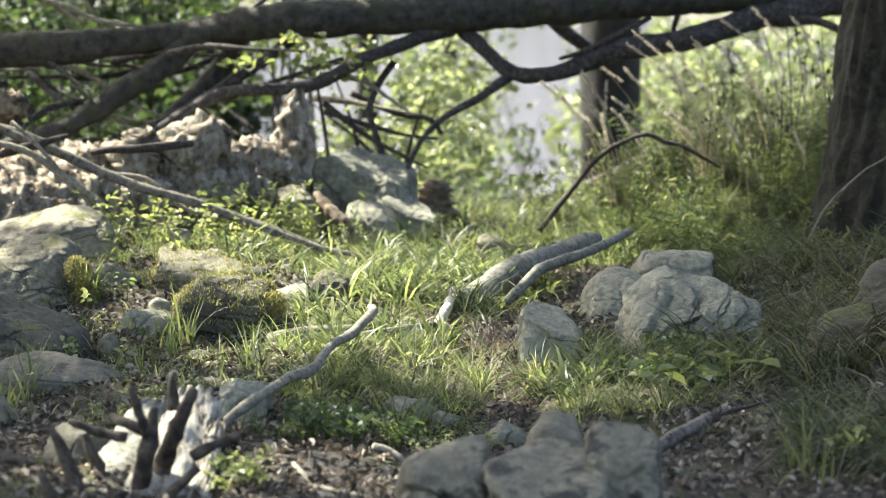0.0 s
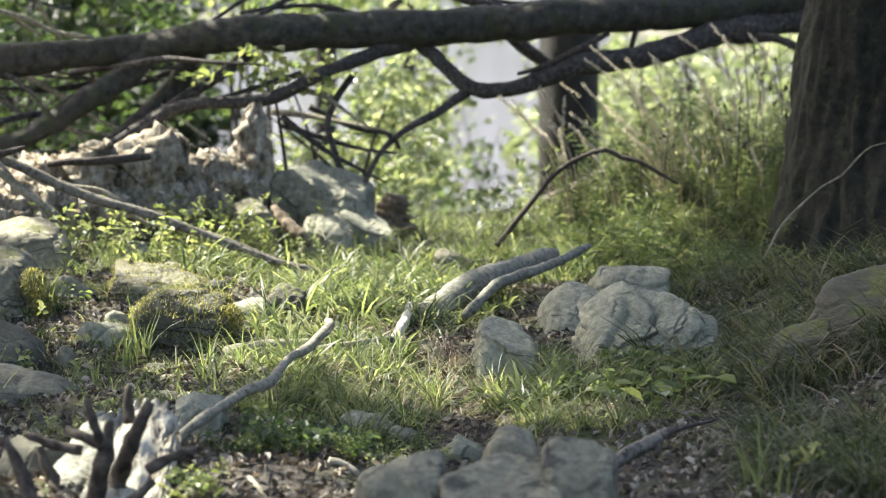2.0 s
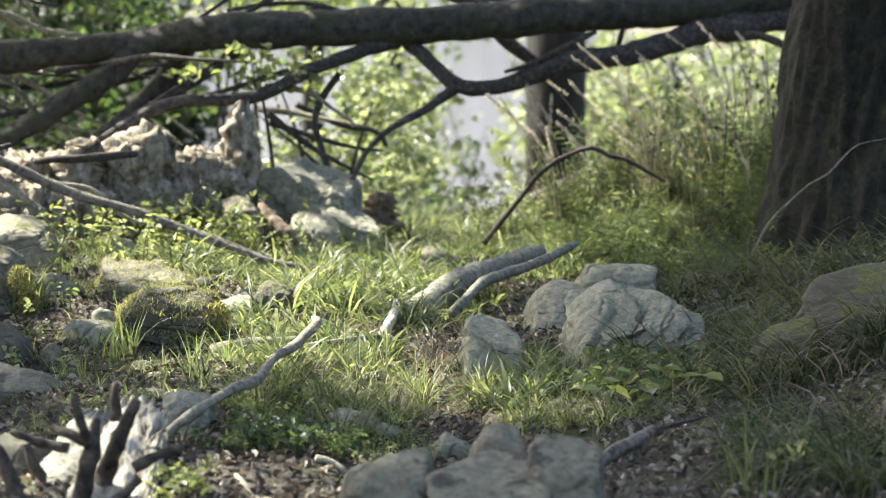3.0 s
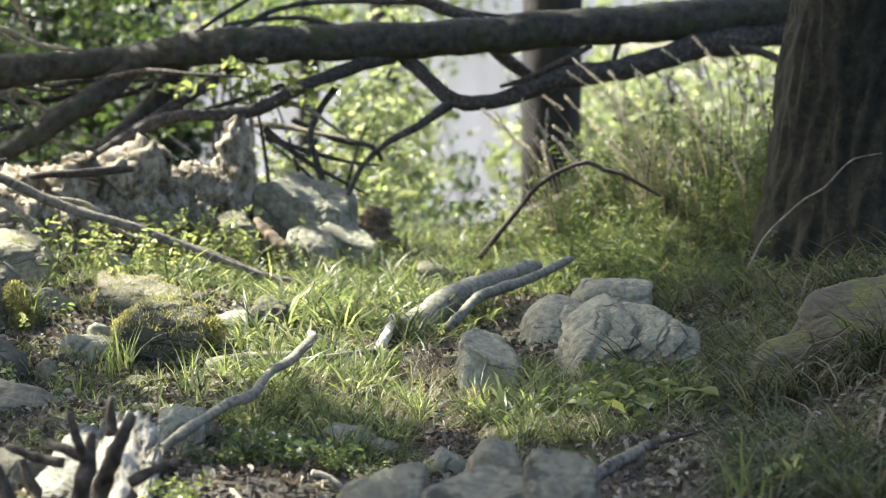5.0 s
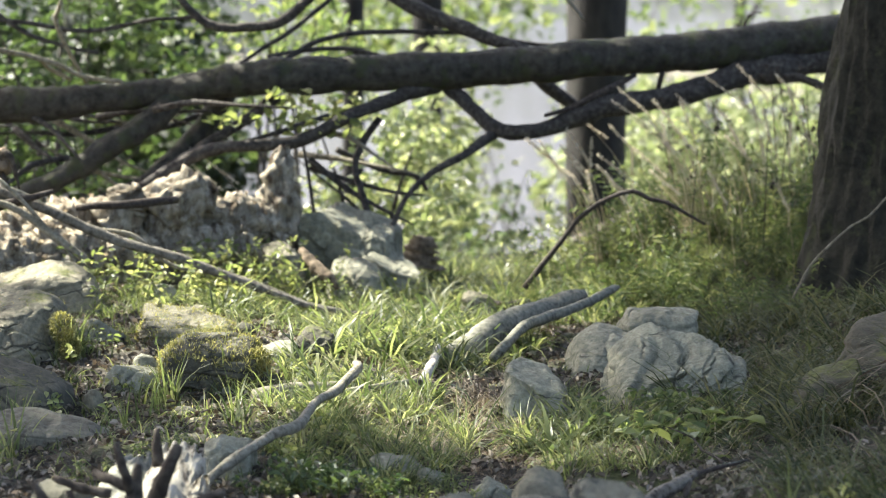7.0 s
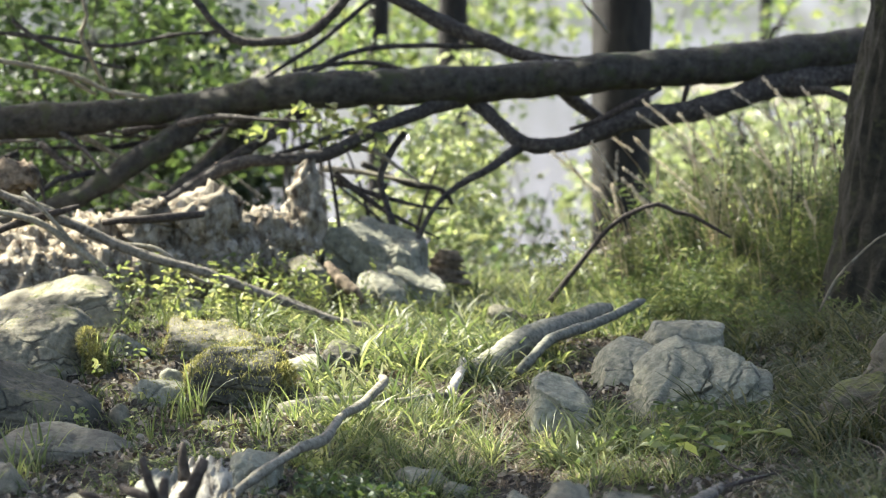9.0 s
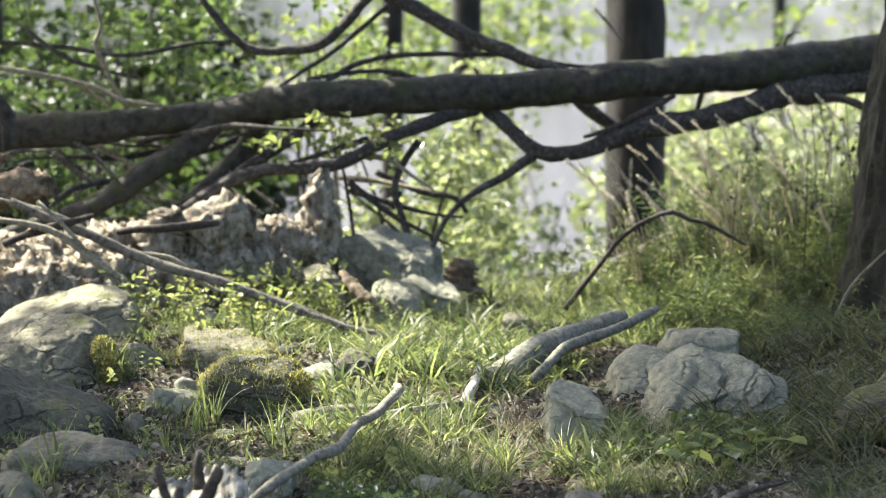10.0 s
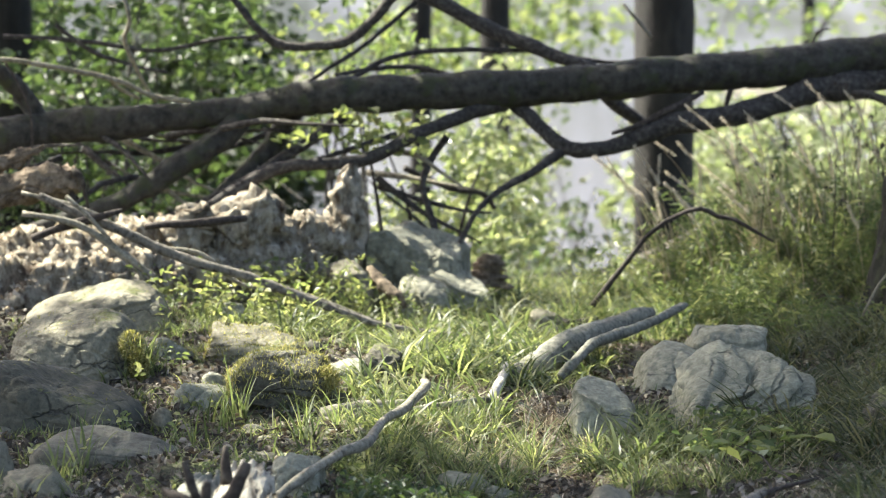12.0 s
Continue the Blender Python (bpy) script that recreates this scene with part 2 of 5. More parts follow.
    z = z + 0.46 * smooth(0.5, 1.7, x) * smooth(11.0, 13.2, y) * (1 - smooth(15, 20, y))
    z = z - 0.10 * np.exp(-(((x - 0.15) / 0.45) ** 2) - ((y - 7.2) / 1.2) ** 2)
    near = smooth(3.0, 5.0, y) * (1 - smooth(16, 24, y)) * (1 - smooth(3.5, 6, abs(x)))
    bumps = (0.022 * np.sin(5.1 * x + 1.3 * np.sin(3.3 * y)) * np.sin(4.3 * y + 0.7) + 0.011 * np.sin(13.0 * x + 2.2 * y + 1.0) * np.sin(11.0 * y - 3.0 * x)
             + 0.005 * np.sin(31.0 * x - 7.0 * y) * np.sin(27.0 * y + 9.0 * x))
    z = z + near * bumps
    return z - 3.2 * smooth(14.0, 30.0, y) * smooth(-60, -20, -abs(x)) - 1.5 * smooth(30.0, 48.0, y)


def mesh_object(name, verts, faces, material, parent=None, smooth_shade=True):
    me = bpy.data.meshes.new(name)
    if isinstance(verts, np.ndarray):
        verts = verts.tolist()
    me.from_pydata(verts, [], faces if isinstance(faces, list) else faces.tolist())
    if smooth_shade:
        me.polygons.foreach_set("use_smooth", [True] * len(me.polygons))
    me.materials.append(material)
    ob = new(name, me)
    if parent is not None:
        ob.parent = parent
    return ob


def spread(lo, hi, step, far, grow=1.22):
    mid = np.arange(lo, hi + step / 2, step)
    tail, s, v = [], step, hi
    while v < far:
        s *= grow
        v += s
        tail.append(v)
    head, s, v = [], step, lo
    while v > -far:
        s *= grow
        v -= s
        head.append(v)
    return np.concatenate([head[::-1], mid, tail])


def build_ground():
    xs, ys = spread(-3.4, 3.4, 0.035, 600), spread(4.5, 15.5, 0.04, 600)
    X, Y = np.meshgrid(xs, ys)
    Z = ground(X, Y)
    nx, ny = len(xs), len(ys)
    i = np.arange(nx * ny).reshape(ny, nx)
    faces = np.stack([i[:-1, :-1], i[:-1, 1:], i[1:, 1:], i[1:, :-1]], -1).reshape(-1, 4)
    ob = mesh_object("ground", np.stack([X, Y, Z], -1).reshape(-1, 3), faces, SOIL)
    return tagged(ob, "brown forest soil with moss and dead leaves", "ground", kind="structure")


build_ground()
lake = mesh_object("water", [(-900, 30, -3.9), (900, 30, -3.9), (900, 1500, -3.9), (-900, 1500, -3.9)], [(0, 1, 2, 3)], WATER)
tagged(lake, "bright lake water behind the trees", "water", kind="structure")



def build_haze_backdrop():
    """An added mountainside beyond the lake, all round the horizon ahead."""
    m, t, b = shader("glowing_haze_backdrop")
    # Haze and bright blotches are painted here and shown as a glow.
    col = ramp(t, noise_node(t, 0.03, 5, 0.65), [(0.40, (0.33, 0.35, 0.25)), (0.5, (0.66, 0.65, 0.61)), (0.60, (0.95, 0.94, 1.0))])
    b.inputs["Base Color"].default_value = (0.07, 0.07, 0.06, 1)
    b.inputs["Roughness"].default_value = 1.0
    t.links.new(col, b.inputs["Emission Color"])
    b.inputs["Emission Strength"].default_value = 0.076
    verts, faces = [], []
    n = 90
    for k in range(n + 1):
        a = math.pi * (0.05 + 0.9 * k / n)
        top = 260 + 60 * math.sin(k * 0.9) + 35 * math.sin(k * 2.3 + 1)
        for r, z in ((1380, -6), (1450, top * 0.5), (1560, top)):
            verts.append((r * math.cos(a), r * math.sin(a), z))
        if k:
            for j in range(2):
                p = (k - 1) * 3 + j
                faces.append((p, p + 3, p + 4, p + 1))
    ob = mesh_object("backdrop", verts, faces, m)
    return tagged(ob, "added pale mountainside across the lake, its haze a painted glow", "mountain", kind="structure")


build_haze_backdrop()

# ---- shapes ----


def wobble(v, scale, seed):
    return noise.noise_vector(Vector(v) * scale + Vector((seed * 7.3, seed * 3.1, seed * 1.7)))


def curve_points(pts, step):
    """Catmull-Rom line through (x, y, z, radius) points."""
    p = [np.array(q, float) for q in pts]
    p = [2 * p[0] - p[1]] + p + [2 * p[-1] - p[-2]]
    out = []
    for a, b, c, d in zip(p, p[1:], p[2:], p[3:]):
        n = max(2, int(np.linalg.norm((c - b)[:3]) / step))
        for k in range(n):
            s = k / n
            out.append(0.5 * ((2 * b) + (c - a) * s + (2 * a - 5 * b + 4 * c - d) * s * s + (3 * b - a - 3 * c + d) * s ** 3))
    out.append(p[-2])
    return out


def tube(pts, sides=10, rough=0.10, seed=0, step=0.05, knots=0.0, crook=0.0, flat=1.0):
    """Verts and faces of a bent, uneven round branch with closed ends."""
    line = curve_points(pts, step)
    rnd = random.Random(seed)
    verts, faces = [], []
    side = Vector((0.3, 0.2, 0.93))
    for i, q in enumerate(line):
        c, r = Vector(q[:3]), max(0.0012, q[3])
        a, b = line[max(0, i - 1)], line[min(len(line) - 1, i + 1)]
        d = Vector(b[:3]) - Vector(a[:3])
        d = d.normalized() if d.length > 1e-6 else Vector((1, 0, 0))
        u = d.cross(side)
        u = u.normalized() if u.length > 0.05 else d.orthogonal().normalized()
        v = d.cross(u)
        c = c + wobble(c, 2.2, seed) * crook * r + wobble(c, 7.0, seed + 3) * crook * 0.5 * r
        swell = 1 + knots * max(0, noise.noise(c * 4.0 + Vector((seed, 0, 0)))) * 1.5
        for k in range(sides):
            w = 2 * math.pi * k / sides
            o = u * math.cos(w) * flat + v * math.sin(w)
            n = noise.noise((c + o * r) * (0.35 / max(r, 0.01)) + Vector((seed * 5.0, 0, 0)))
            fine = noise.noise((c + o * r) * (1.5 / max(r, 0.01)) + Vector((0, seed * 3.0, 0)))
            verts.append(c + o * r * swell * (1 + rough * (2.0 * n + 0.9 * fine)))
    for i in range(len(line) - 1):
        for k in range(sides):
            a, b = i * sides + k, i * sides + (k + 1) % sides
            faces.append((a, b, b + sides, a + sides))
    faces.append(tuple(range(sides))[::-1])
    faces.append(tuple(range((len(line) - 1) * sides, len(line) * sides)))
    return verts, faces


def branch(name, pts, material, parent=None, **kw):
    v, f = tube(pts, **kw)
    return mesh_object(name, v, f, material, parent)


def stick(name, pts, material, label, category="stick", **kw):
    return tagged(branch(name, pts, material, **kw), label, category)


def rock_mesh(w, d, h, seed, detail=4, facets=9, rough=0.10, cracks=0.0, layers=0.0, cells=1.6, slant=(1, 1, 2.2), box=3.2):
    """A weathered stone: a ball cut by soft planes, roughened and cracked."""
    rnd = random.Random(seed)
    bm = bmesh.new()
    bmesh.ops.create_icosphere(bm, subdivisions=detail, radius=1.0)
    planes = []
    for _ in range(facets):
        n = Vector((rnd.gauss(0, 1), rnd.gauss(0, 1), rnd.gauss(0, 0.8))).normalized()
        planes.append((n, rnd.uniform(0.6, 0.95)))
    off = Vector((seed * 3.7, seed * 1.9, seed * 5.3))
    spin = Euler((rnd.uniform(-0.35, 0.35), rnd.uniform(-0.35, 0.35), rnd.uniform(0, 6.28))).to_matrix()
    for v in bm.verts:
        p = v.co.normalized()
        b = spin @ p
        r = (abs(b.x) ** box + abs(b.y) ** box + abs(b.z) ** box) ** (-1 / box) * 0.88
        for n, k in planes:
            c = p.dot(n)
            if c > 0.05:
                r = min(r, k / c + 0.05 * noise.noise(p * 3 + off))
        s = r * (1 + 1.3 * rough * noise.fractal(p * 1.5 + off, 0.8, 2.2, 5) + rough * 0.5 * noise.fractal(p * 6 + off, 0.7, 2.2, 4))
        s -= rough * 0.5 * max(0.0, 0.25 - abs(noise.noise(p * 2.3 + off * 2))) 
        if cracks:
            q = Vector((p.x * slant[0] + 0.6 * p.z, p.y * slant[1], p.z * slant[2] - 0.7 * p.x)) * cells + off
            q += noise.noise_vector(q * 1.4) * 0.28 + noise.noise_vector(q * 5) * 0.06
            dist, near = noise.voronoi(q)
            s += cracks * 0.7 * (noise.cell(near[0] * 37.0) - 0.5)
            s -= cracks * 0.9 * max(0.0, 1 - (dist[1] - dist[0]) / 0.10) ** 1.5
        if layers:
            s += layers * abs(math.sin(9 * (p.z + 0.5 * p.x + 0.4 * noise.noise(p * 2 + off))))
        v.co = Vector((p.x * s * w / 2, p.y * s * d / 2, p.z * s * h / 2))
    bm.normal_update()
    me = bpy.data.meshes.new("stone")
    bm.to_mesh(me)
    bm.free()
    me.polygons.foreach_set("use_smooth", [True] * len(me.polygons))
    return me


def stone(x, y, z, w, h, seed, material, label, deep=0.8, top=(0, -0.3), sides=(0.12, 0.12), front=0.25, hard=16, chips=6, cuts=(), beds=(), lump=0.03, rough=0.006, fine=5, sink=0.05):
    """A broken stone that shows w by h: flat faces with worn edges. top: lean of its upper face to x and y; sides and
    front: how far those faces lie back; cuts: more faces (nx, ny, nz, share); beds: cracks (nx, ny, nz, gap, step)."""
    rnd = random.Random(seed)
    off = Vector((seed * 2.3, seed * 4.9, seed * 1.1))
    d, mid = deep * w, (h - sink) / 2
    reach = lambda n: abs(n.x) * w / 2 + abs(n.y) * d / 2 + abs(n.z) * (h + sink) / 2
    planes = []
    for n, k in (((top[0], top[1], 1), (h + sink) / 2), ((-1, -0.15, 0.35 * sides[0]), w / 2), ((1, -0.15, 0.35 * sides[1]), w / 2), ((0.05, -1, 0.7 * front), d / 2), ((0, 1, 0.1), d / 2), ((0, 0, -1), (h + sink) / 2)):
        planes.append((Vector(n).normalized(), k))
    for _ in range(chips):
        n = Vector((rnd.gauss(0, 1), rnd.gauss(-0.3, 0.8), abs(rnd.gauss(0.4, 0.5)))).normalized()
        planes.append((n, reach(n) * rnd.uniform(0.74, 0.88)))
    for nx, ny, nz, k in cuts:
        n = Vector((nx, ny, nz)).normalized()
        planes.append((n, reach(n) * k))
    bm = bmesh.new()
    bmesh.ops.create_icosphere(bm, subdivisions=fine, radius=1.0)
    for v in bm.verts:
        p = (v.co + Vector((0, -0.58, 0.36))).normalized()
        p = Vector((p.x * w, p.y * d, p.z * (h + sink))).normalized()
        tot = 0.0
        for n, k in planes:
            c = p.dot(n)
            if c > 0.02:
                tot += (c / k) ** hard
        q = p * tot ** (-1 / hard)
        m = lump * w * (noise.fractal(q * (1.8 / w) + off, 0.9, 2.0, 2) + 0.3 * noise.fractal(q * (7 / w) + off, 0.8, 2.0, 3)) + rough * noise.fractal(q * 22 + off, 0.7, 2.1, 5)
        m -= rough * 2.0 * max(0.0, 0.16 - abs(noise.noise(q * 9 + off * 2))) * 4
        wq = q + noise.noise_vector(q * 5 + off) * 0.022 + noise.noise_vector(q * 24 + off) * 0.006
        for nx, ny, nz, gap, step in beds:
            n = Vector((nx, ny, nz)).normalized()
            t = wq.dot(n) / gap + seed * 0.37 + 0.5 * noise.noise(q * 3 + off + n * 5)
            f, cell = t - math.floor(t), math.floor(t)
            wide = max(0.0, min(1.0, 0.75 + 2.2 * noise.noise(q * 4.5 + Vector((cell * 3.1, seed, 0)))))
            m += step * (noise.cell(Vector((cell * 7.7 + 0.5, seed + 0.5, nx * 9))) - 0.5) - step * 1.3 * wide * math.exp(-(min(f, 1 - f) * gap / 0.004) ** 2) + step * 0.35 * (0.5 - f)
        v.co = q + p * m + Vector((0, 0, mid))
    xs, zs = [v.co.x for v in bm.verts], [v.co.z for v in bm.verts]
    kx, kz = w / (max(xs) - min(xs)), h / max(zs)
    for v in bm.verts:
        v.co = Vector(((v.co.x - (max(xs) + min(xs)) / 2) * kx, v.co.y, v.co.z * (kz if v.co.z > 0 else 1)))
    me = bpy.data.meshes.new("stone")
    bm.to_mesh(me)
    bm.free()
    me.polygons.foreach_set("use_smooth", [True] * len(me.polygons))
    me.materials.append(material)
    ob = new("rock", me)
    ob.matrix_basis = pose(x, y + d * 0.45, z)
    RIMS.append((x, y + d * 0.45, w * 0.48, d * 0.48))
    return tagged(ob, label, "rock")


RIMS = []  # feet of the stones, where grass and litter gather


def rock(x, y, z, w, h, seed, material, label, name="rock", turn=0.0, tip=0.0, depth=0.85, sink=0.42, **kw):
    """A stone whose foot is at z and which shows w by h of itself above the ground."""
    full = 1.08 * h / (1 - sink)
    me = rock_mesh(w * 1.1, w * depth, full, seed, **kw)
    RIMS.append((x, y + w * depth * 0.3, w * 0.5, w * depth * 0.48))
    me.materials.append(material)
    ob = new(name, me)
    ob.matrix_basis = pose(x, y + w * depth * 0.3, z + h - full / 2, 0, tip, turn)
    return tagged(ob, label, "rock")


def moss_on(ob, n, seed, low=0.35, length=0.02, drop=0.0, material=None):
    """A cushion of short moss shoots on the upper faces of a stone, as its part."""
    r = np.random.default_rng(seed)
    me, m = ob.data, ob.matrix_basis
    pts = [(m @ p.center, p.area) for p in me.polygons if (m.to_3x3() @ p.normal).z > low + 0.4 * noise.noise(p.center * 9 + Vector((seed, 0, 0)))]
    if not pts:
        return
    w = np.array([a for _, a in pts])
    pick = r.choice(len(pts), n, p=w / w.sum())
    c = np.array([pts[i][0] for i in pick]) + r.normal(0, 0.006, (n, 3))
    c[:, 2] -= 0.002
    v, f = blades(np.concatenate([c, r.uniform(0.5, 1.2, (n, 1))], 1), seed, length, 0.005, lean=(0.2, 1.4), segs=2)
    part = mesh_object("moss", v, f, material or MOSS, None, False)
    part.parent = ob
    part.matrix_parent_inverse = m.inverted()
    tagged(part, "yellow-green moss cushion", kind="stuff")


def blades(spots, seed, height, width, lean=(0.2, 0.9), segs=4, droop=1.0, flow=(0, 0)):
    """Grass blades: rows of spots (x, y, z, scale), each one a bent, tapered strip."""
    r = np.random.default_rng(seed)
    n = len(spots)
    s = np.asarray(spots)
    hgt = height * s[:, 3] * r.uniform(0.55, 1.15, n)
    wid = width * r.uniform(0.6, 1.3, n)
    az = r.uniform(0, 2 * np.pi, n)
    if s.shape[1] > 4:
        az = np.where(np.isnan(s[:, 4]), az, s[:, 4] + r.normal(0, 0.45, n))
    dx, dy = np.cos(az) + flow[0], np.sin(az) + flow[1]
    k = np.hypot(dx, dy) + 1e-6
    dx, dy = dx / k, dy / k
    le = r.uniform(*lean, n)
    tw = r.uniform(0, np.pi, n)
    sx, sy = np.cos(tw), np.sin(tw)
    rows = []
    for j in range(segs + 1):
        u = j / segs
        a = le * (0.25 + droop * u * 1.5)
        out = hgt * u * np.sin(np.minimum(a, 2.2) * 0.75)
        up = hgt * u * np.cos(np.minimum(a, 2.2) * 0.75)
        c = np.stack([s[:, 0] + dx * out, s[:, 1] + dy * out, s[:, 2] - 0.01 + up], -1)
        wj = wid * (1 - u ** 1.6) * 0.5
        o = np.stack([sx * wj, sy * wj, 0 * wj], -1)
        if j < segs:
            rows += [c - o, c + o]
        else:
            rows += [c]
    m = 2 * segs + 1
    verts = np.stack(rows, 1).reshape(-1, 3)
    base = np.arange(n)[:, None] * m
    faces = []
    for j in range(segs - 1):
        faces.append(base + np.array([2 * j, 2 * j + 1, 2 * j + 3, 2 * j + 2]))
    quads = np.concatenate(faces).tolist()
    tris = (base + np.array([2 * segs - 2, 2 * segs - 1, 2 * segs])).tolist()
    return verts, quads + tris


def leaves(centres, normals_up, seed, size, aspect=0.5, fold=0.25, jitter=0.7):
    """Folded pointed leaves at the centres; normals_up: how flat they lie, 0 to 1."""
    r = np.random.default_rng(seed)
    c = np.asarray(centres, float)
    n = len(c)
    nrm = r.normal(size=(n, 3)) * jitter
    nrm[:, 2] += normals_up * 2.0
    nrm /= np.linalg.norm(nrm, axis=1)[:, None] + 1e-9
    t = np.cross(nrm, r.normal(size=(n, 3)))
    t /= np.linalg.norm(t, axis=1)[:, None] + 1e-9
    b = np.cross(nrm, t)
    L = (size * r.uniform(0.55, 1.25, n))[:, None]
    W = L * aspect * r.uniform(0.8, 1.2, (n, 1))
    tip, root = c + t * L * 0.5 - nrm * L * 0.08, c - t * L * 0.5
    m1, m2 = c - t * L * 0.18, c + t * L * 0.2
    lift = nrm * W * fold
    v = np.stack([root, m1 + b * W * 0.5 + lift, m2 + b * W * 0.42 + lift, tip, m2 - b * W * 0.42 + lift, m1 - b * W * 0.5 + lift], 1).reshape(-1, 3)
    base = np.arange(n)[:, None] * 6
    f = np.concatenate([base + np.array([0, 1, 2, 3]), base + np.array([0, 3, 4, 5])])
    return v, f


RNG = np.random.default_rng(11)


def patch(cx, cy, rx, ry, n, tuft=0.0):
    """n spots (x, y, z, scale) in an ellipse of ground, thinner towards its edge; tuft: how strongly they gather in clumps."""
    a, q = RNG.uniform(0, 2 * np.pi, n), np.sqrt(RNG.uniform(0, 1, n)) ** 0.9
    x, y = cx + rx * q * np.cos(a), cy + ry * q * np.sin(a)
    if tuft:
        k = max(3, n // 45)
        bx, by = cx + rx * RNG.uniform(-1, 1, k) * 0.85, cy + ry * RNG.uniform(-1, 1, k) * 0.85
        w = RNG.integers(0, k, n)
        g = RNG.uniform(0, 1, n) < tuft
        x = np.where(g, bx[w] + RNG.normal(0, 0.022, n), x)
        y = np.where(g, by[w] + RNG.normal(0, 0.022, n), y)
    sc = 1.0 - 0.45 * (((x - cx) / rx) ** 2 + ((y - cy) / ry) ** 2)
    return np.stack([x, y, ground(x, y), np.clip(sc, 0.45, 1)], -1)


def tufts(cx, cy, rx, ry, count, per, radius=0.03):
    """Spots of whole grass tufts in an ellipse of ground, whose blades lean outwards from the middle of each tuft."""
    a, q = RNG.uniform(0, 2 * np.pi, count), np.sqrt(RNG.uniform(0, 1, count))
    tx, ty, ts = cx + rx * q * np.cos(a), cy + ry * q * np.sin(a), RNG.uniform(0.5, 1.15, count)
    k = np.repeat(np.arange(count), per)
    w, d = RNG.uniform(0, 2 * np.pi, count * per), np.abs(RNG.normal(0, 1, count * per)) * radius * ts[k]
    x, y = tx[k] + d * np.cos(w), ty[k] + d * np.sin(w)
    return np.stack([x, y, ground(x, y), ts[k] * RNG.uniform(0.6, 1.1, count * per), w], -1)


# ---- the fallen tree across the clearing ----
fallen = new("fallen_tree")
tagged(fallen, "dead dark fallen tree propped across the clearing", "fallen tree")
fallen_trunk = branch("trunk", [(-2.941, 12.550, 0.840, 0.088), (-2.495, 12.650, 0.865, 0.094), (-2.228, 12.750, 0.905, 0.089), (-1.941, 12.750, 0.936, 0.086), (-1.380, 12.850, 0.997, 0.069), (-0.918, 12.850, 1.066, 0.090), (-0.633, 12.900, 1.074, 0.096), (-0.229, 12.950, 1.093, 0.090), (0.354, 13.050, 1.124, 0.091), (0.646, 13.050, 1.139, 0.094), (1.092, 13.150, 1.182, 0.098), (1.544, 13.250, 1.223, 0.104), (2.057, 13.350, 1.276, 0.111), (2.814, 13.450, 1.351, 0.115)], BARK_LOG, fallen, sides=18, rough=0.09, seed=1, step=0.03, knots=0.06, crook=0.2)
branch("limb", [(-2.300, 12.750, 0.891, 0.049), (-2.382, 12.750, 1.047, 0.049), (-2.503, 12.650, 1.190, 0.046), (-2.760, 12.550, 1.344, 0.040)], BARK_LOG, fallen, seed=2, step=0.04)
right_limb = branch("limb", [(2.327, 13.400, 1.201, 0.066), (1.783, 13.250, 1.113, 0.069), (1.535, 13.150, 1.041, 0.062), (1.232, 13.050, 0.964, 0.059), (0.874, 12.950, 0.908, 0.055), (0.640, 12.900, 0.817, 0.044), (0.493, 12.850, 0.790, 0.039), (0.350, 12.900, 0.800, 0.041), (0.235, 12.950, 0.900, 0.038), (0.091, 13.050, 1.028, 0.041)], BARK_LIMB, fallen, sides=14, seed=3, step=0.035, crook=0.3, knots=0.2)
branch("limb", [(0.336, 12.900, 0.785, 0.029), (0.189, 12.750, 0.685, 0.022), (0.017, 12.650, 0.596, 0.017), (-0.110, 12.550, 0.479, 0.014), (-0.202, 12.450, 0.283, 0.011)], BARK_LIMB, fallen, seed=4, crook=0.4)
branch("limb", [(1.828, 13.250, 1.054, 0.027), (1.932, 13.150, 1.067, 0.024), (2.065, 13.050, 1.013, 0.021), (2.196, 12.950, 0.914, 0.017)], BARK_LIMB, fallen, seed=5)
branch("dead_branch", [(1.070, 13.050, 1.080, 0.013), (0.917, 12.950, 1.007, 0.017), (0.741, 12.900, 0.921, 0.015), (0.594, 12.850, 0.876, 0.010)], STICK_DARK, right_limb, seed=6, crook=0.5)
branch("dead_branch", [(1.225, 13.150, 1.100, 0.015), (1.197, 13.150, 1.003, 0.012)], STICK_DARK, right_limb, seed=7)
low_limb = branch("limb", [(0.047, 13.000, 1.029, 0.044), (-0.171, 12.900, 0.967, 0.038), (-0.398, 12.750, 0.882, 0.034), (-0.636, 12.650, 0.760, 0.034), (-0.885, 12.550, 0.733, 0.031), (-1.064, 12.500, 0.716, 0.031), (-1.229, 12.450, 0.648, 0.031), (-1.401, 12.350, 0.542, 0.028), (-1.570, 12.250, 0.459, 0.022)], BARK_LIMB, fallen, sides=12, seed=8, crook=0.3, knots=0.2)
branch("limb", [(-0.781, 12.950, 0.972, 0.032), (-0.971, 12.950, 0.827, 0.029), (-1.224, 12.850, 0.672, 0.026), (-1.532, 12.750, 0.504, 0.023), (-1.864, 12.650, 0.396, 0.017)], BARK_LIMB, fallen, seed=9, crook=0.3)
thick_limb = branch("limb", [(-1.308, 12.850, 0.960, 0.066), (-1.413, 12.750, 0.848, 0.063), (-1.560, 12.650, 0.752, 0.060), (-1.747, 12.550, 0.629, 0.054), (-1.916, 12.450, 0.530, 0.050), (-2.153, 12.350, 0.453, 0.042), (-2.385, 12.250, 0.382, 0.036)], BARK_LOG, fallen, sides=14, seed=10, crook=0.25, knots=0.2)
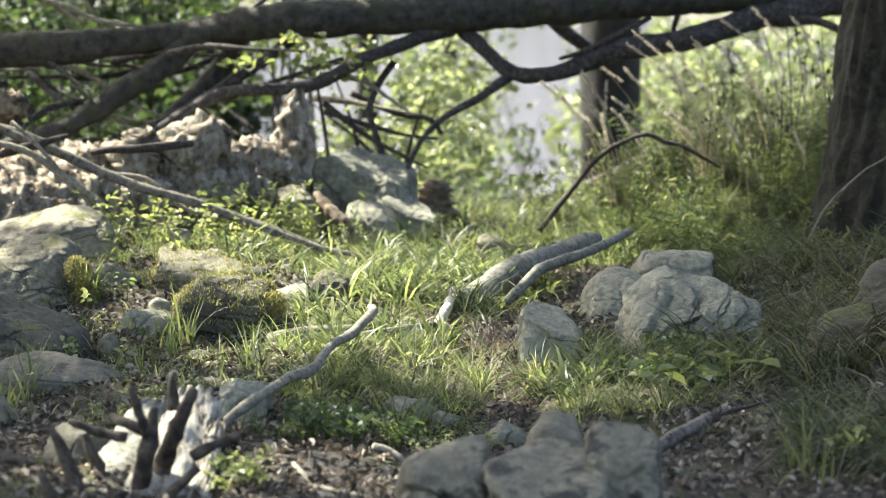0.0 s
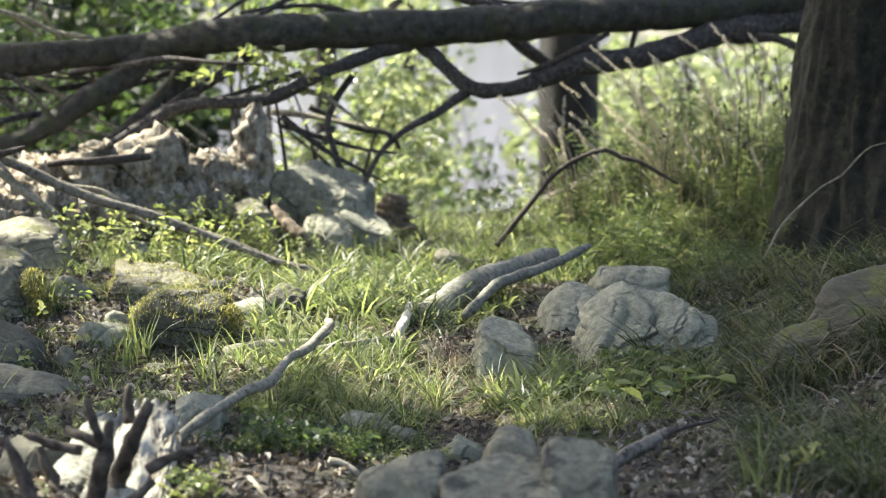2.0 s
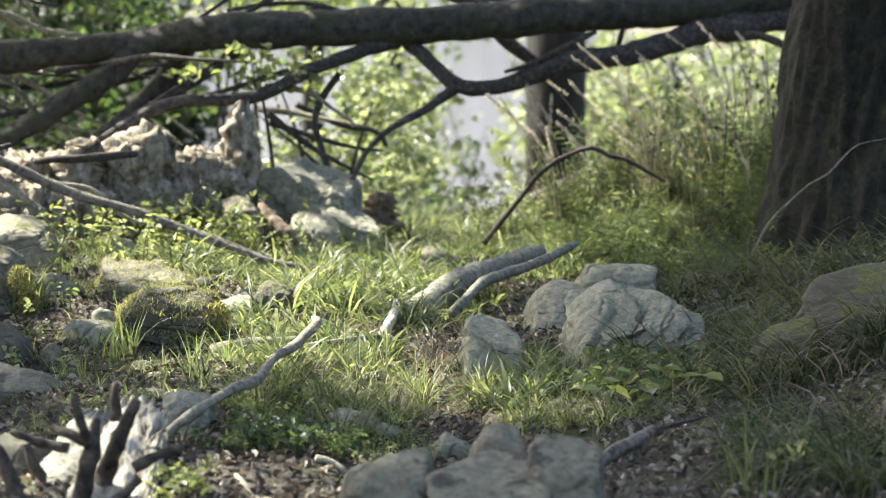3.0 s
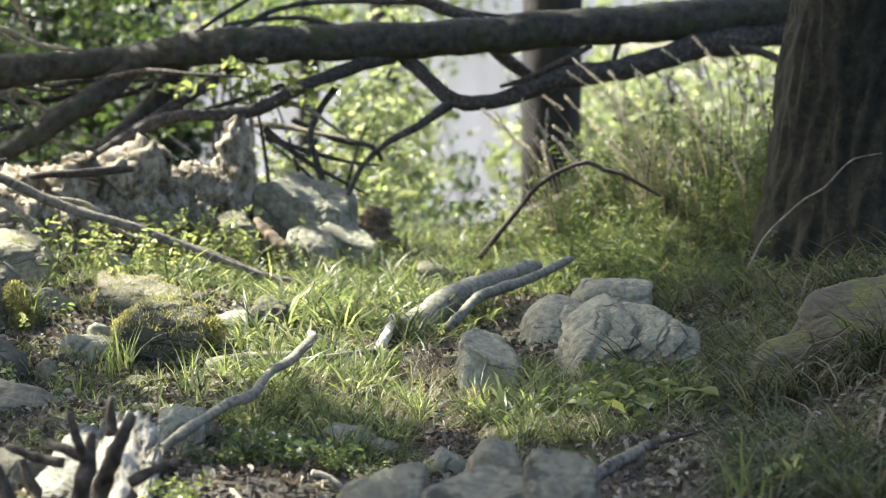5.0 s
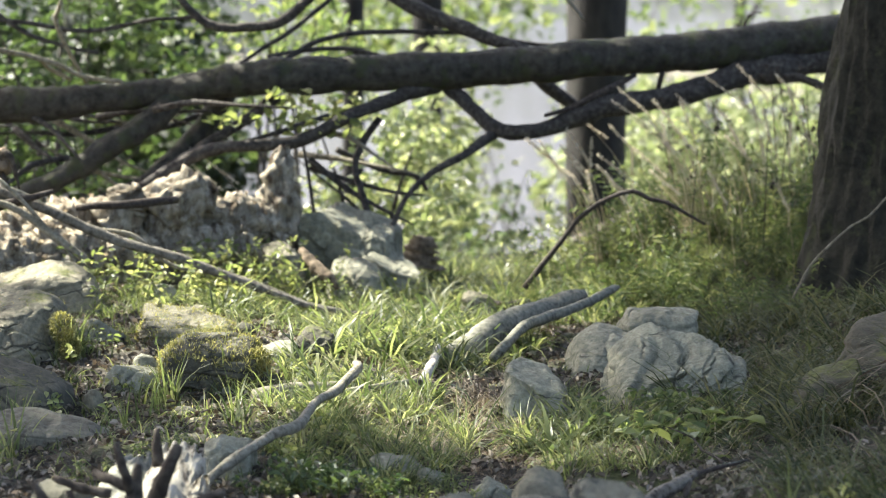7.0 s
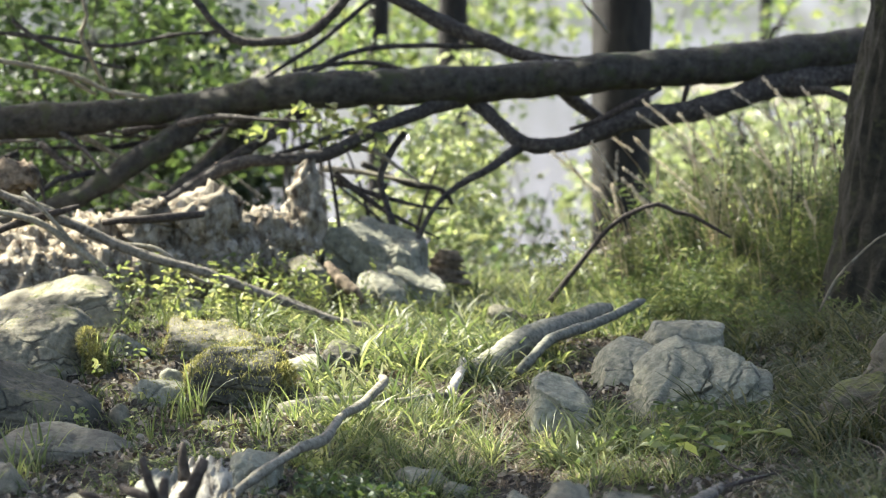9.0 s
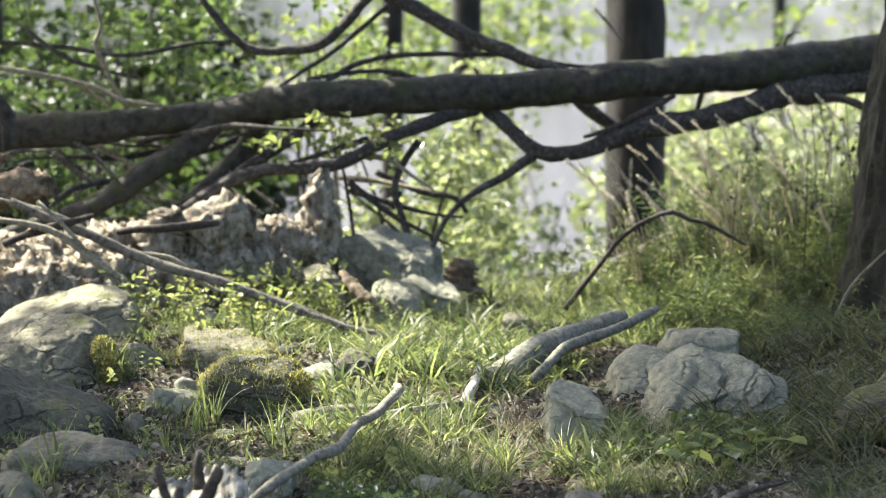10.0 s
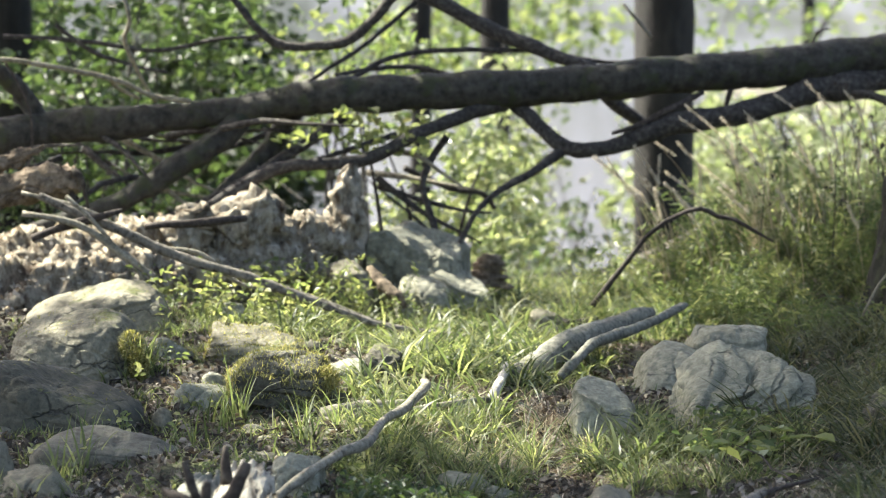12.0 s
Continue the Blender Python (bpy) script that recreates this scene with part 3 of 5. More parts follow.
branch("limb", [(-1.065, 13.050, 0.999, 0.059), (-1.169, 13.050, 0.809, 0.056), (-1.321, 12.950, 0.653, 0.044), (-1.516, 12.850, 0.484, 0.035)], BARK_LOG, fallen, seed=11, crook=0.25)
branch("limb", [(-0.244, 12.950, 0.856, 0.020), (-0.337, 12.950, 0.725, 0.019), (-0.373, 12.850, 0.600, 0.017), (-0.322, 12.750, 0.427, 0.017), (-0.254, 12.650, 0.267, 0.014)], BARK_LIMB, fallen, seed=12, crook=0.5)
branch("limb", [(-0.496, 13.450, 0.675, 0.018), (-0.256, 13.550, 0.564, 0.015), (-0.073, 13.550, 0.534, 0.015), (-0.012, 13.650, 0.452, 0.014)], BARK_LIMB, fallen, seed=13, crook=0.5)
# branches that rise from it
branch("dead_branch", [(-1.731, 12.750, 1.039, 0.011), (-1.795, 12.650, 1.176, 0.011), (-1.835, 12.550, 1.294, 0.013), (-1.849, 12.500, 1.371, 0.011), (-1.813, 12.450, 1.454, 0.011), (-1.865, 12.450, 1.647, 0.008)], STICK_GREY, fallen, seed=21, crook=0.9)
branch("dead_branch", [(-1.542, 12.650, 1.046, 0.011), (-1.740, 12.650, 1.074, 0.013), (-1.908, 12.550, 1.154, 0.013), (-2.128, 12.450, 1.210, 0.014), (-2.428, 12.350, 1.255, 0.012), (-2.719, 12.350, 1.205, 0.011)], STICK_GREY, fallen, seed=22, crook=0.9)
branch("dead_branch", [(-1.797, 12.650, 1.057, 0.011), (-1.904, 12.650, 1.114, 0.011), (-1.927, 12.550, 1.154, 0.010)], STICK_GREY, fallen, seed=23)
branch("limb", [(-0.466, 12.750, 1.628, 0.029), (-0.638, 12.750, 1.444, 0.027), (-0.752, 12.750, 1.351, 0.026), (-0.923, 12.750, 1.323, 0.026), (-1.109, 12.750, 1.331, 0.023), (-1.236, 12.750, 1.444, 0.019), (-1.376, 12.750, 1.628, 0.017)], BARK_LIMB, fallen, sides=10, seed=24, crook=0.4)
branch("limb", [(-0.552, 13.450, 1.678, 0.039), (-0.252, 13.450, 1.530, 0.042), (0.018, 13.350, 1.394, 0.042), (0.255, 13.250, 1.296, 0.036), (0.518, 13.150, 1.208, 0.030)], BARK_LIMB, fallen, sides=10, seed=25, crook=0.3)
branch("dead_branch", [(-0.777, 13.150, 1.144, 0.015), (-0.605, 13.250, 1.246, 0.015), (-0.400, 13.350, 1.291, 0.015), (-0.131, 13.350, 1.305, 0.014), (0.227, 13.350, 1.291, 0.012), (0.526, 13.350, 1.246, 0.011), (0.824, 13.350, 1.231, 0.008)], BARK_LIMB, fallen, seed=26, crook=0.6)
branch("dead_branch", [(-0.836, 13.150, 1.173, 0.013), (-0.664, 13.250, 1.202, 0.013), (-0.430, 13.350, 1.216, 0.014), (-0.190, 13.250, 1.158, 0.012)], BARK_LIMB, fallen, seed=27, crook=0.6)
branch("dead_branch", [(-0.432, 13.450, 1.559, 0.014), (-0.668, 13.350, 1.350, 0.014), (-0.842, 13.250, 1.231, 0.012), (-1.013, 13.150, 1.114, 0.010)], BARK_LIMB, fallen, seed=28, crook=0.6)
branch("dead_branch", [(-2.544, 12.950, 1.376, 0.012), (-2.095, 12.950, 1.347, 0.012), (-1.749, 12.950, 1.304, 0.012), (-1.430, 12.950, 1.361, 0.010), (-1.169, 12.950, 1.376, 0.009)], BARK_LIMB, fallen, seed=29, crook=0.6)
branch("dead_branch", [(-2.268, 12.950, 1.433, 0.012), (-2.068, 12.950, 1.289, 0.012), (-1.895, 12.950, 1.232, 0.010), (-1.692, 12.950, 1.189, 0.009)], BARK_LIMB, fallen, seed=30, crook=0.6)
branch("dead_branch", [(0.653, 12.950, 1.534, 0.007), (0.740, 12.950, 1.433, 0.010), (0.799, 12.950, 1.361, 0.007)], STICK_GREY, fallen, seed=31)
branch("limb", [(0.560, 13.700, 1.090, 0.040), (0.650, 13.700, 1.002, 0.040), (0.760, 13.700, 0.922, 0.037), (0.900, 13.700, 0.810, 0.030)], BARK_LIMB, fallen, sides=10, seed=34, crook=0.3)
branch("dead_branch", [(1.647, 13.250, 1.276, 0.007), (1.681, 13.250, 1.393, 0.006), (1.749, 13.250, 1.408, 0.004)], STICK_DARK, fallen, seed=32)

branch("vine", [(-2.438, 12.400, 1.260, 0.006), (-2.371, 12.400, 1.150, 0.006), (-2.312, 12.400, 1.011, 0.006), (-2.299, 12.400, 0.845, 0.006), (-2.324, 12.400, 0.678, 0.004)], STICK_DARK, fallen, sides=5, seed=33, crook=1.0)
moss_on(fallen_trunk, 5200, 17, 0.72, 0.016, material=MOSS_DULL)
# twigs below the trunk
rnd = random.Random(5)
for k in range(26):
    x0, z0, y0 = rnd.uniform(-2.7, -0.5), rnd.uniform(0.45, 0.95), rnd.uniform(12.6, 13.6)
    dx, dz = rnd.uniform(0.3, 0.8) * rnd.choice((-1, 1)), rnd.uniform(-0.35, 0.12)
    pts = [(x0 + dx * u + rnd.uniform(-0.03, 0.03), y0 - 0.3 * u, z0 + dz * u + rnd.uniform(-0.03, 0.03), 0.015 * (1.15 - u) + 0.003) for u in (0, 0.35, 0.7, 1.0)]
    branch("twig", pts, BARK_LIMB if k % 3 else STICK_GREY, low_limb if k % 2 else thick_limb, sides=6, seed=40 + k, crook=0.4, step=0.07)

# ---- trees ----


def tree_trunk(parent, x, y, z, r, height, seed, material, flare=0.7, rings=60, sides=40, ridge=0.10, lean=(0, 0)):
    verts, faces = [], []
    for i in range(rings + 1):
        u = i / rings
        h = height * u ** 1.5
        q = r * (1 - 0.35 * h / max(height, 1)) * (1 + flare * math.exp(-h / (r * 1.1)))
        for k in range(sides):
            w = 2 * math.pi * k / sides
            p = Vector((math.cos(w), math.sin(w), 0))
            butt = 1 + 0.28 * flare * math.exp(-h / (r * 1.5)) * math.sin(5 * w + seed)
            n = ridge * abs(noise.noise(Vector((p.x * 5, p.y * 5, h * 1.3 + seed)))) + 0.6 * ridge * noise.noise(Vector((p.x * 11, p.y * 11, h * 6 + seed)))
            n += 1.2 * ridge * noise.noise(Vector((p.x * 1.5, p.y * 1.5, h * 1.2 + seed * 2)))
            rr = q * butt * (1 - 0.5 * ridge + n)
            verts.append((x + p.x * rr + lean[0] * h, y + p.y * rr + lean[1] * h, z - 0.15 + h))
    for i in range(rings):
        for k in range(sides):
            a, b = i * sides + k, i * sides + (k + 1) % sides
            faces.append((a, b, b + sides, a + sides))
    return mesh_object("trunk", verts, faces, material, parent)


def crown_cloud(n, box, seed, clump=0.28, per=26, keep=None):
    """Leaf places gathered in clumps in a box; keep(x, y, z) thins the clumps."""
    r = np.random.default_rng(seed)
    c = np.stack([r.uniform(a, b, n) for a, b in box], -1)
    if keep is not None:
        c = c[keep(c[:, 0], c[:, 1], c[:, 2], r)]
    return (c[:, None, :] + r.normal(0, clump, (len(c), per, 3)) * np.array([1, 1, 0.55])).reshape(-1, 3)


def lit(x, y):
    """Wanted sun spots: 1 where the sun reaches the clearing's ground, 0 in shade."""
    spots = [(-0.52, 10.1, 0.72, 1.75, 1.0), (-1.4, 10.9, 0.75, 0.85, 0.95), (-0.25, 9.0, 0.55, 1.45, 0.97), (-0.78, 6.5, 0.5, 0.55, 1.0), (-0.7, 7.6, 0.5, 0.6, 0.6), (-0.05, 6.6, 0.36, 0.6, 0.95), (-0.3, 6.9, 0.4, 0.4, 0.55), (0.85, 7.95, 0.4, 0.35, 0.5),
             (1.75, 12.7, 0.75, 1.3, 1.0), (0.95, 7.3, 0.35, 0.4, 0.2), (0.42, 7.95, 0.34, 0.5, 0.85), (-0.3, 12.3, 0.8, 0.8, 1.0), (-1.7, 12.0, 1.6, 1.7, 1.0), (1.05, 8.75, 0.4, 0.5, 0.4),
             (1.1, 12.95, 1.3, 0.85, 0.95), (0.75, 11.7, 0.95, 0.9, 0.92), (0.3, 13.4, 1.0, 0.9, 1.0), (0.05, 10.2, 0.62, 1.6, 0.85), (-1.40, 9.17, 0.34, 0.34, 0.9)]
    a = 0 * x
    for cx, cy, rx, ry, k in spots:
        a = np.maximum(a, k * np.exp(-(((x - cx) / rx) ** 4) - ((y - cy) / ry) ** 4))
    return np.maximum(a, smooth(13.5, 15.0, y))


def shade_keep(x, y, z, r):
    k = z / SUN.z
    return r.uniform(0, 1, len(x)) > lit(x - SUN.x * k, y - SUN.y * k) * 1.02


big = new("beech_tree")
tagged(big, "large dark mossy tree with a thick rough trunk", "tree")
BX, BY = 2.19, 11.5
tree_trunk(big, BX, BY, float(ground(BX, BY)), 0.44, 9.0, 3, BARK_TREE, rings=220, sides=140, ridge=0.11, flare=0.4, lean=(0.06, 0.0))
# Unseen leaves overhead, spread and thinned to cast the shade set by lit.
v, f = leaves(crown_cloud(2800, ((-10.0, 0.0), (5.0, 17.0), (5.0, 8.0)), 4, 0.14, 20, shade_keep), 0.5, 5, 0.16, 0.6)
mesh_object("crown", v, f, LEAF, big, False)


def deep_shade(x, y, z, r):
    k = z / SUN.z
    gx, gy = x - SUN.x * k, y - SUN.y * k
    return (lit(gx, gy) < 0.25) & (gy < 11.2)


# More unseen leaves, only where lit wants deep shade below.
v, f = leaves(crown_cloud(3300, ((-8.5, 0.0), (5.0, 16.0), (5.5, 8.0)), 6, 0.16, 16, deep_shade), 0.5, 7, 0.17, 0.6)
mesh_object("crown", v, f, LEAF, big, False)
# Unseen strip of leaves, added above only to shade the fallen trunk.
v, f = leaves(crown_cloud(190, ((-4.4, -0.6), (13.35, 13.95), (2.5, 2.8)), 8, 0.07, 16), 0.5, 9, 0.12, 0.6)
mesh_object("shade_bough_leaves", v, f, LEAF, big, False)
# Unseen leaves added on the right to dim the ground beside them.
v, f = leaves(crown_cloud(260, ((2.35, 3.8), (6.6, 10.0), (0.9, 2.9)), 18, 0.12, 20), 0.5, 19, 0.13, 0.6)
mesh_object("shade_bough_leaves", v, f, LEAF, big, False)
# Unseen limbs, added to carry these shading leaves.
branch("limb", [(BX, BY, 3.6, 0.09), (2.8, 10.2, 2.9, 0.06), (3.1, 8.4, 2.2, 0.04), (3.0, 6.8, 1.5, 0.012)], BARK_TREE, big, seed=98, step=0.15)
branch("limb", [(BX, BY, 4.2, 0.10), (1.6, 12.6, 3.2, 0.06), (0.5, 13.5, 2.75, 0.045), (-2.0, 13.65, 2.65, 0.03), (-4.2, 13.6, 2.6, 0.012)], BARK_TREE, big, seed=97, step=0.15)
for k in range(7):
    a = rnd.uniform(2.2, 4.6)
    ln = rnd.uniform(2.5, 5.0)
    branch("limb", [(BX, BY, 5.0 + 0.4 * k, 0.11), (BX + math.cos(a) * ln * 0.5, BY + math.sin(a) * ln * 0.5, 5.8 + 0.4 * k, 0.07), (BX + math.cos(a) * ln, BY + math.sin(a) * ln, 6.2 + 0.4 * k, 0.03)], BARK_TREE, big, seed=90 + k, step=0.2)


def far_tree(px, y, r, seed, height=11.0, leafn=90):
    t = new("tree")
    z = float(ground(px, y))
    tree_trunk(t, px, y, z, r, height, seed, BARK_FAR, flare=0.5, rings=40, sides=20)
    v, f = leaves(crown_cloud(leafn, ((px - 3, px + 3), (y - 3, y + 3), (z + 6.5, z + height + 2)), seed, 0.5, 40, shade_keep), 0.4, seed, 0.22, 0.6)
    mesh_object("crown", v, f, LEAF, t, False)
    for k in range(4):
        a = random.Random(seed * 10 + k).uniform(0, 6.28)
        branch("limb", [(px, y, z + 6 + k, r * 0.4), (px + math.cos(a) * 1.3, y + math.sin(a) * 1.3, z + 6.8 + k, r * 0.25), (px + math.cos(a) * 2.6, y + math.sin(a) * 2.6, z + 7.4 + k, r * 0.08)], BARK_FAR, t, seed=seed + k, step=0.3, sides=8)
    return tagged(t, "tall straight forest tree with a bare brown trunk", "tree", "trees behind the clearing")


far_tree(1.33, 20.0, 0.255, 11)
far_tree(-0.01, 26.0, 0.18, 12)
far_tree(-0.84, 28.0, 0.14, 13)
far_tree(-3.30, 17.0, 0.17, 14)
# Two unseen trees, added far left to shade the bushes behind the clearing.
far_tree(-9.30, 20.0, 0.22, 18, 11.0, 330)
far_tree(-11.2, 22.5, 0.22, 21, 11.0, 300)
far_tree(-2.90, 24.0, 0.15, 16)
far_tree(5.68, 46.0, 0.14, 17)

# ---- shrubs and foliage behind the clearing ----


def shrub(box, n, seed, label, size=0.06, clump=0.14, per=22, material=None, stems=7, flat=0.5):
    s = new("shrub")
    r = random.Random(seed)
    cx, cy = sum(box[0]) / 2, sum(box[1]) / 2
    z0 = float(ground(cx, cy))
    for k in range(stems):
        tx, ty, tz = r.uniform(*box[0]), r.uniform(*box[1]), r.uniform(box[2][0] + 0.5 * (box[2][1] - box[2][0]), box[2][1])
        x0, y0 = cx + r.uniform(-0.25, 0.25), cy + r.uniform(-0.25, 0.25)
        branch("stem", [(x0, y0, float(ground(x0, y0)) - 0.03, 0.016), ((x0 * 1.5 + tx) / 2.5, (y0 + ty) / 2, z0 + (tz - z0) * 0.5, 0.011), (tx, ty, tz, 0.004)], BARK_LIMB, s, sides=6, seed=seed + k, step=0.12, crook=0.6)
    zlo, zhi = box[2]

    def ragged(x, y, z, g):
        edge = np.minimum(x - box[0][0], box[0][1] - x) / (box[0][1] - box[0][0])
        high = 0.86 + 0.18 * np.sin(3.1 * x + seed) + 0.12 * np.sin(7.7 * x + 2.1 * y + 2 * seed) + g.uniform(-0.12, 0.12, len(x))
        return z < zlo + (zhi - zlo) * high * (0.65 + 0.35 * smooth(0.0, 0.2, edge))

    v, f = leaves(crown_cloud(int(n * 1.12), box, seed, clump, per, ragged), flat, seed + 1, size, 0.6)
    mesh_object("foliage", v, f, material or LEAF, s, False)
    return tagged(s, label, "shrub")


def box_at(x0, x1, y, zlo, zhi, dy=0.8):
    return ((x0, x1), (y - dy, y + dy), (zlo, zhi))


shrub(box_at(-0.74, 0.25, 14.6, -0.15, 0.92), 42, 31, "sunlit green shrub with glossy leaves behind the stones", 0.078, 0.10, 24, LEAF_GLOSSY, 3)
shrub(box_at(-4.01, -1.32, 18, -0.15, 1.94, 1.3), 150, 32, "dense dark green leafy bush behind the fallen tree", 0.105, 0.10, 22)
shrub(box_at(-3.42, -1.39, 16, 1.01, 1.83, 0.7), 42, 33, "leafy green bush above the fallen trunk", 0.095, 0.12, 18)
shrub(box_at(-1.55, -0.55, 17, 0.69, 1.83, 0.9), 45, 34, "yellow-green sapling foliage in the sun", 0.08, 0.16, 18, LEAF_MID)
shrub(box_at(-1.03, -0.42, 12.9, 0.83, 0.97, 0.3), 9, 35, "bright young beech leaves under the trunk", 0.07, 0.07, 16, LEAF_YOUNG, 1)
shrub(box_at(-0.42, 0.88, 22, -0.96, 0.28, 1.0), 34, 36, "pale sunlit undergrowth down the slope", 0.1, 0.2, 18, LEAF)
shrub(box_at(1.54, 2.95, 16, -0.07, 0.22, 1.0), 36, 37, "yellow-green undergrowth on the bank", 0.07, 0.16, 16, LEAF_MID)
shrub(box_at(1.60, 5.54, 30, -1.15, 0.94, 1.5), 170, 38, "yellow-green bushes near the water, paled for haze", 0.19, 0.3, 18, LEAF_HAZED)
shrub(box_at(-0.05, 0.62, 24, -1.5, 0.30, 0.8), 46, 20, "sunlit bush down the slope, paled for haze", 0.13, 0.14, 18, LEAF_HAZED, 4)
shrub(box_at(2.10, 4.50, 26, -0.5, 0.70, 0.9), 75, 19, "yellow-green bush behind the bank, paled for haze", 0.15, 0.2, 18, LEAF_HAZED, 5)
shrub(box_at(0.60, 1.30, 25, -2.0, -0.75, 0.8), 30, 18, "low sunlit bush at the foot of the slope", 0.13, 0.14, 18, LEAF_HAZED, 4)
shrub(box_at(-2.61, 6.21, 33, 1.35, 2.74, 2), 55, 39, "hanging leafy boughs in the sun", 0.16, 0.4, 14, LEAF_MID, 3)
shrub(box_at(-0.32, 0.42, 20, -0.2, 1.45, 0.6), 40, 17, "sunlit sapling crown before the lake, paled for haze", 0.10, 0.12, 20, LEAF_HAZED, 3)
shrub(box_at(-5.19, -1.76, 22, -0.51, 2.19, 1.2), 420, 28, "dense thicket coloured dark for the shade under the trees", 0.13, 0.2, 26, LEAF_SHADED)
shrub(box_at(-2.96, -1.61, 13.6, 0.38, 0.90, 0.5), 50, 29, "dark leafy saplings behind the dead limbs", 0.06, 0.12, 20)
shrub(box_at(-0.75, 0.20, 15.4, 0.02, 0.85), 38, 26, "pale sunlit sapling leaves behind the stones", 0.08, 0.11, 24, LEAF_GLOSSY, 2)
shrub(box_at(2.00, 4.11, 19, -0.31, 0.50, 1.0), 120, 24, "sunlit yellow-green thicket behind the bank", 0.09, 0.18, 18, LEAF_HAZED)
shrub(box_at(-1.41, 1.74, 34, 0.60, 2.56, 1.5), 80, 25, "olive foliage of a distant bush", 0.17, 0.32, 18, LEAF_MID)

# ---- the rotten log ----
rotten = new("rotten_log")
tagged(rotten, "rotten pale crumbling log lying in the sun", "log")


def rotten_body(pts, seed, rough):
    """A crumbling length of wood: pitted, lumpy and torn along the top."""
    v, f = tube(pts, sides=72, rough=0.05, seed=seed, step=0.016)
    out = []
    c = [Vector(q[:3]) for q in curve_points(pts, 0.016)]
    for i, p in enumerate(v):
        o = (p - c[min(len(c) - 1, i // 72)]).normalized()
        g = Vector((p.x, p.y, p.z * 0.6))
        g += noise.noise_vector(p * 9.0) * 0.03
        d, near = noise.voronoi(g * 15.0)
        d2, near2 = noise.voronoi(g * 38.0)
        n = 2.0 * noise.fractal(p * 5.0, 0.8, 2.1, 4) + 0.9 * (noise.cell(near[0] * 17.0) - 0.5) + 0.35 * (noise.cell(near2[0] * 23.0) - 0.5)
        n += 0.4 * noise.fractal(g * 40.0, 0.6, 2.2, 3) - 0.8 * max(0.0, 1 - (d[1] - d[0]) / 0.12)
        out.append(p + o * n * rough)
    return out, f


v, f = rotten_body([(-2.822, 11.200, 0.075, 0.327), (-2.406, 11.400, 0.132, 0.315), (-2.018, 11.700, 0.210, 0.275), (-1.701, 11.900, 0.310, 0.200), (-1.417, 12.000, 0.350, 0.180), (-1.101, 12.100, 0.360, 0.165), (-0.836, 12.200, 0.340, 0.140), (-0.676, 12.300, 0.300, 0.080)], 7, 0.026)
log_body = mesh_object("body", v, f, ROTTEN, rotten)
v, f = rotten_body([(-0.760, 12.300, 0.300, 0.120), (-0.735, 12.300, 0.450, 0.105), (-0.715, 12.320, 0.600, 0.075), (-0.700, 12.340, 0.740, 0.030)], 8, 0.022)
mesh_object("upright_stub", v, f, ROTTEN, rotten)
v, f = rotten_body([(-1.271, 11.900, 0.380, 0.161), (-1.168, 11.950, 0.497, 0.148), (-1.064, 12.000, 0.540, 0.094), (-1.023, 12.000, 0.575, 0.040)], 9, 0.026)
mesh_object("root_lump", v, f, ROTTEN, rotten)
v, f = rotten_body([(-1.500, 11.800, 0.387, 0.146), (-1.419, 11.800, 0.493, 0.119), (-1.392, 11.850, 0.565, 0.040)], 10, 0.026)
mesh_object("root_lump", v, f, ROTTEN, rotten)
v, f = rotten_body([(-2.500, 11.150, 0.080, 0.240), (-2.200, 11.250, 0.130, 0.230), (-1.850, 11.500, 0.180, 0.205), (-1.500, 11.760, 0.220, 0.170), (-1.150, 11.900, 0.250, 0.145), (-0.880, 12.030, 0.240, 0.105), (-0.760, 12.100, 0.210, 0.060)], 12, 0.03)
log_heap = mesh_object("crumbled_side", v, f, ROTTEN, rotten)


def flakes(body, n, seed, size, material):
    """Curled crumbs of wood that stick out of a rotten log, as its part."""
    r = np.random.default_rng(seed)
    faces = [p for p in body.data.polygons if p.normal.z > -0.3 and p.normal.y < 0.5]
    w = np.array([p.area for p in faces])
    c = np.array([faces[i].center + faces[i].normal * 0.006 for i in r.choice(len(faces), n, p=w / w.sum())])
    v, f = leaves(c, 0.1, seed, size, 0.75, 0.55, 1.0)
    tagged(mesh_object("wood_crumble", v, f, material, rotten, False), "curled pale flakes of rotten wood", kind="stuff")


flakes(log_body, 700, 61, 0.034, FLAKE)
flakes(log_heap, 700, 62, 0.034, FLAKE)
broken = new("broken_log")
tagged(broken, "broken brown dead log with a splintered end", "log")
v, f = rotten_body([(-2.585, 11.000, 0.600, 0.092), (-2.195, 11.100, 0.668, 0.080), (-2.032, 11.100, 0.700, 0.074), (-1.919, 11.100, 0.715, 0.066), (-1.852, 11.100, 0.720, 0.052)], 51, 0.018)
mesh_object("body", v, f, LOG_BROWN, broken)
v, f = rotten_body([(-2.500, 11.150, 0.720, 0.060), (-2.250, 11.200, 0.790, 0.052), (-2.100, 11.200, 0.840, 0.042), (-2.020, 11.200, 0.870, 0.024)], 52, 0.014)
mesh_object("upper_limb", v, f, LOG_BROWN, broken)
branch("splinter", [(-1.872, 11.050, 0.760, 0.020), (-1.838, 11.050, 0.745, 0.017), (-1.819, 11.050, 0.678, 0.011), (-1.800, 11.050, 0.601, 0.004)], BROKEN_WOOD, broken, sides=7, seed=66, step=0.02)
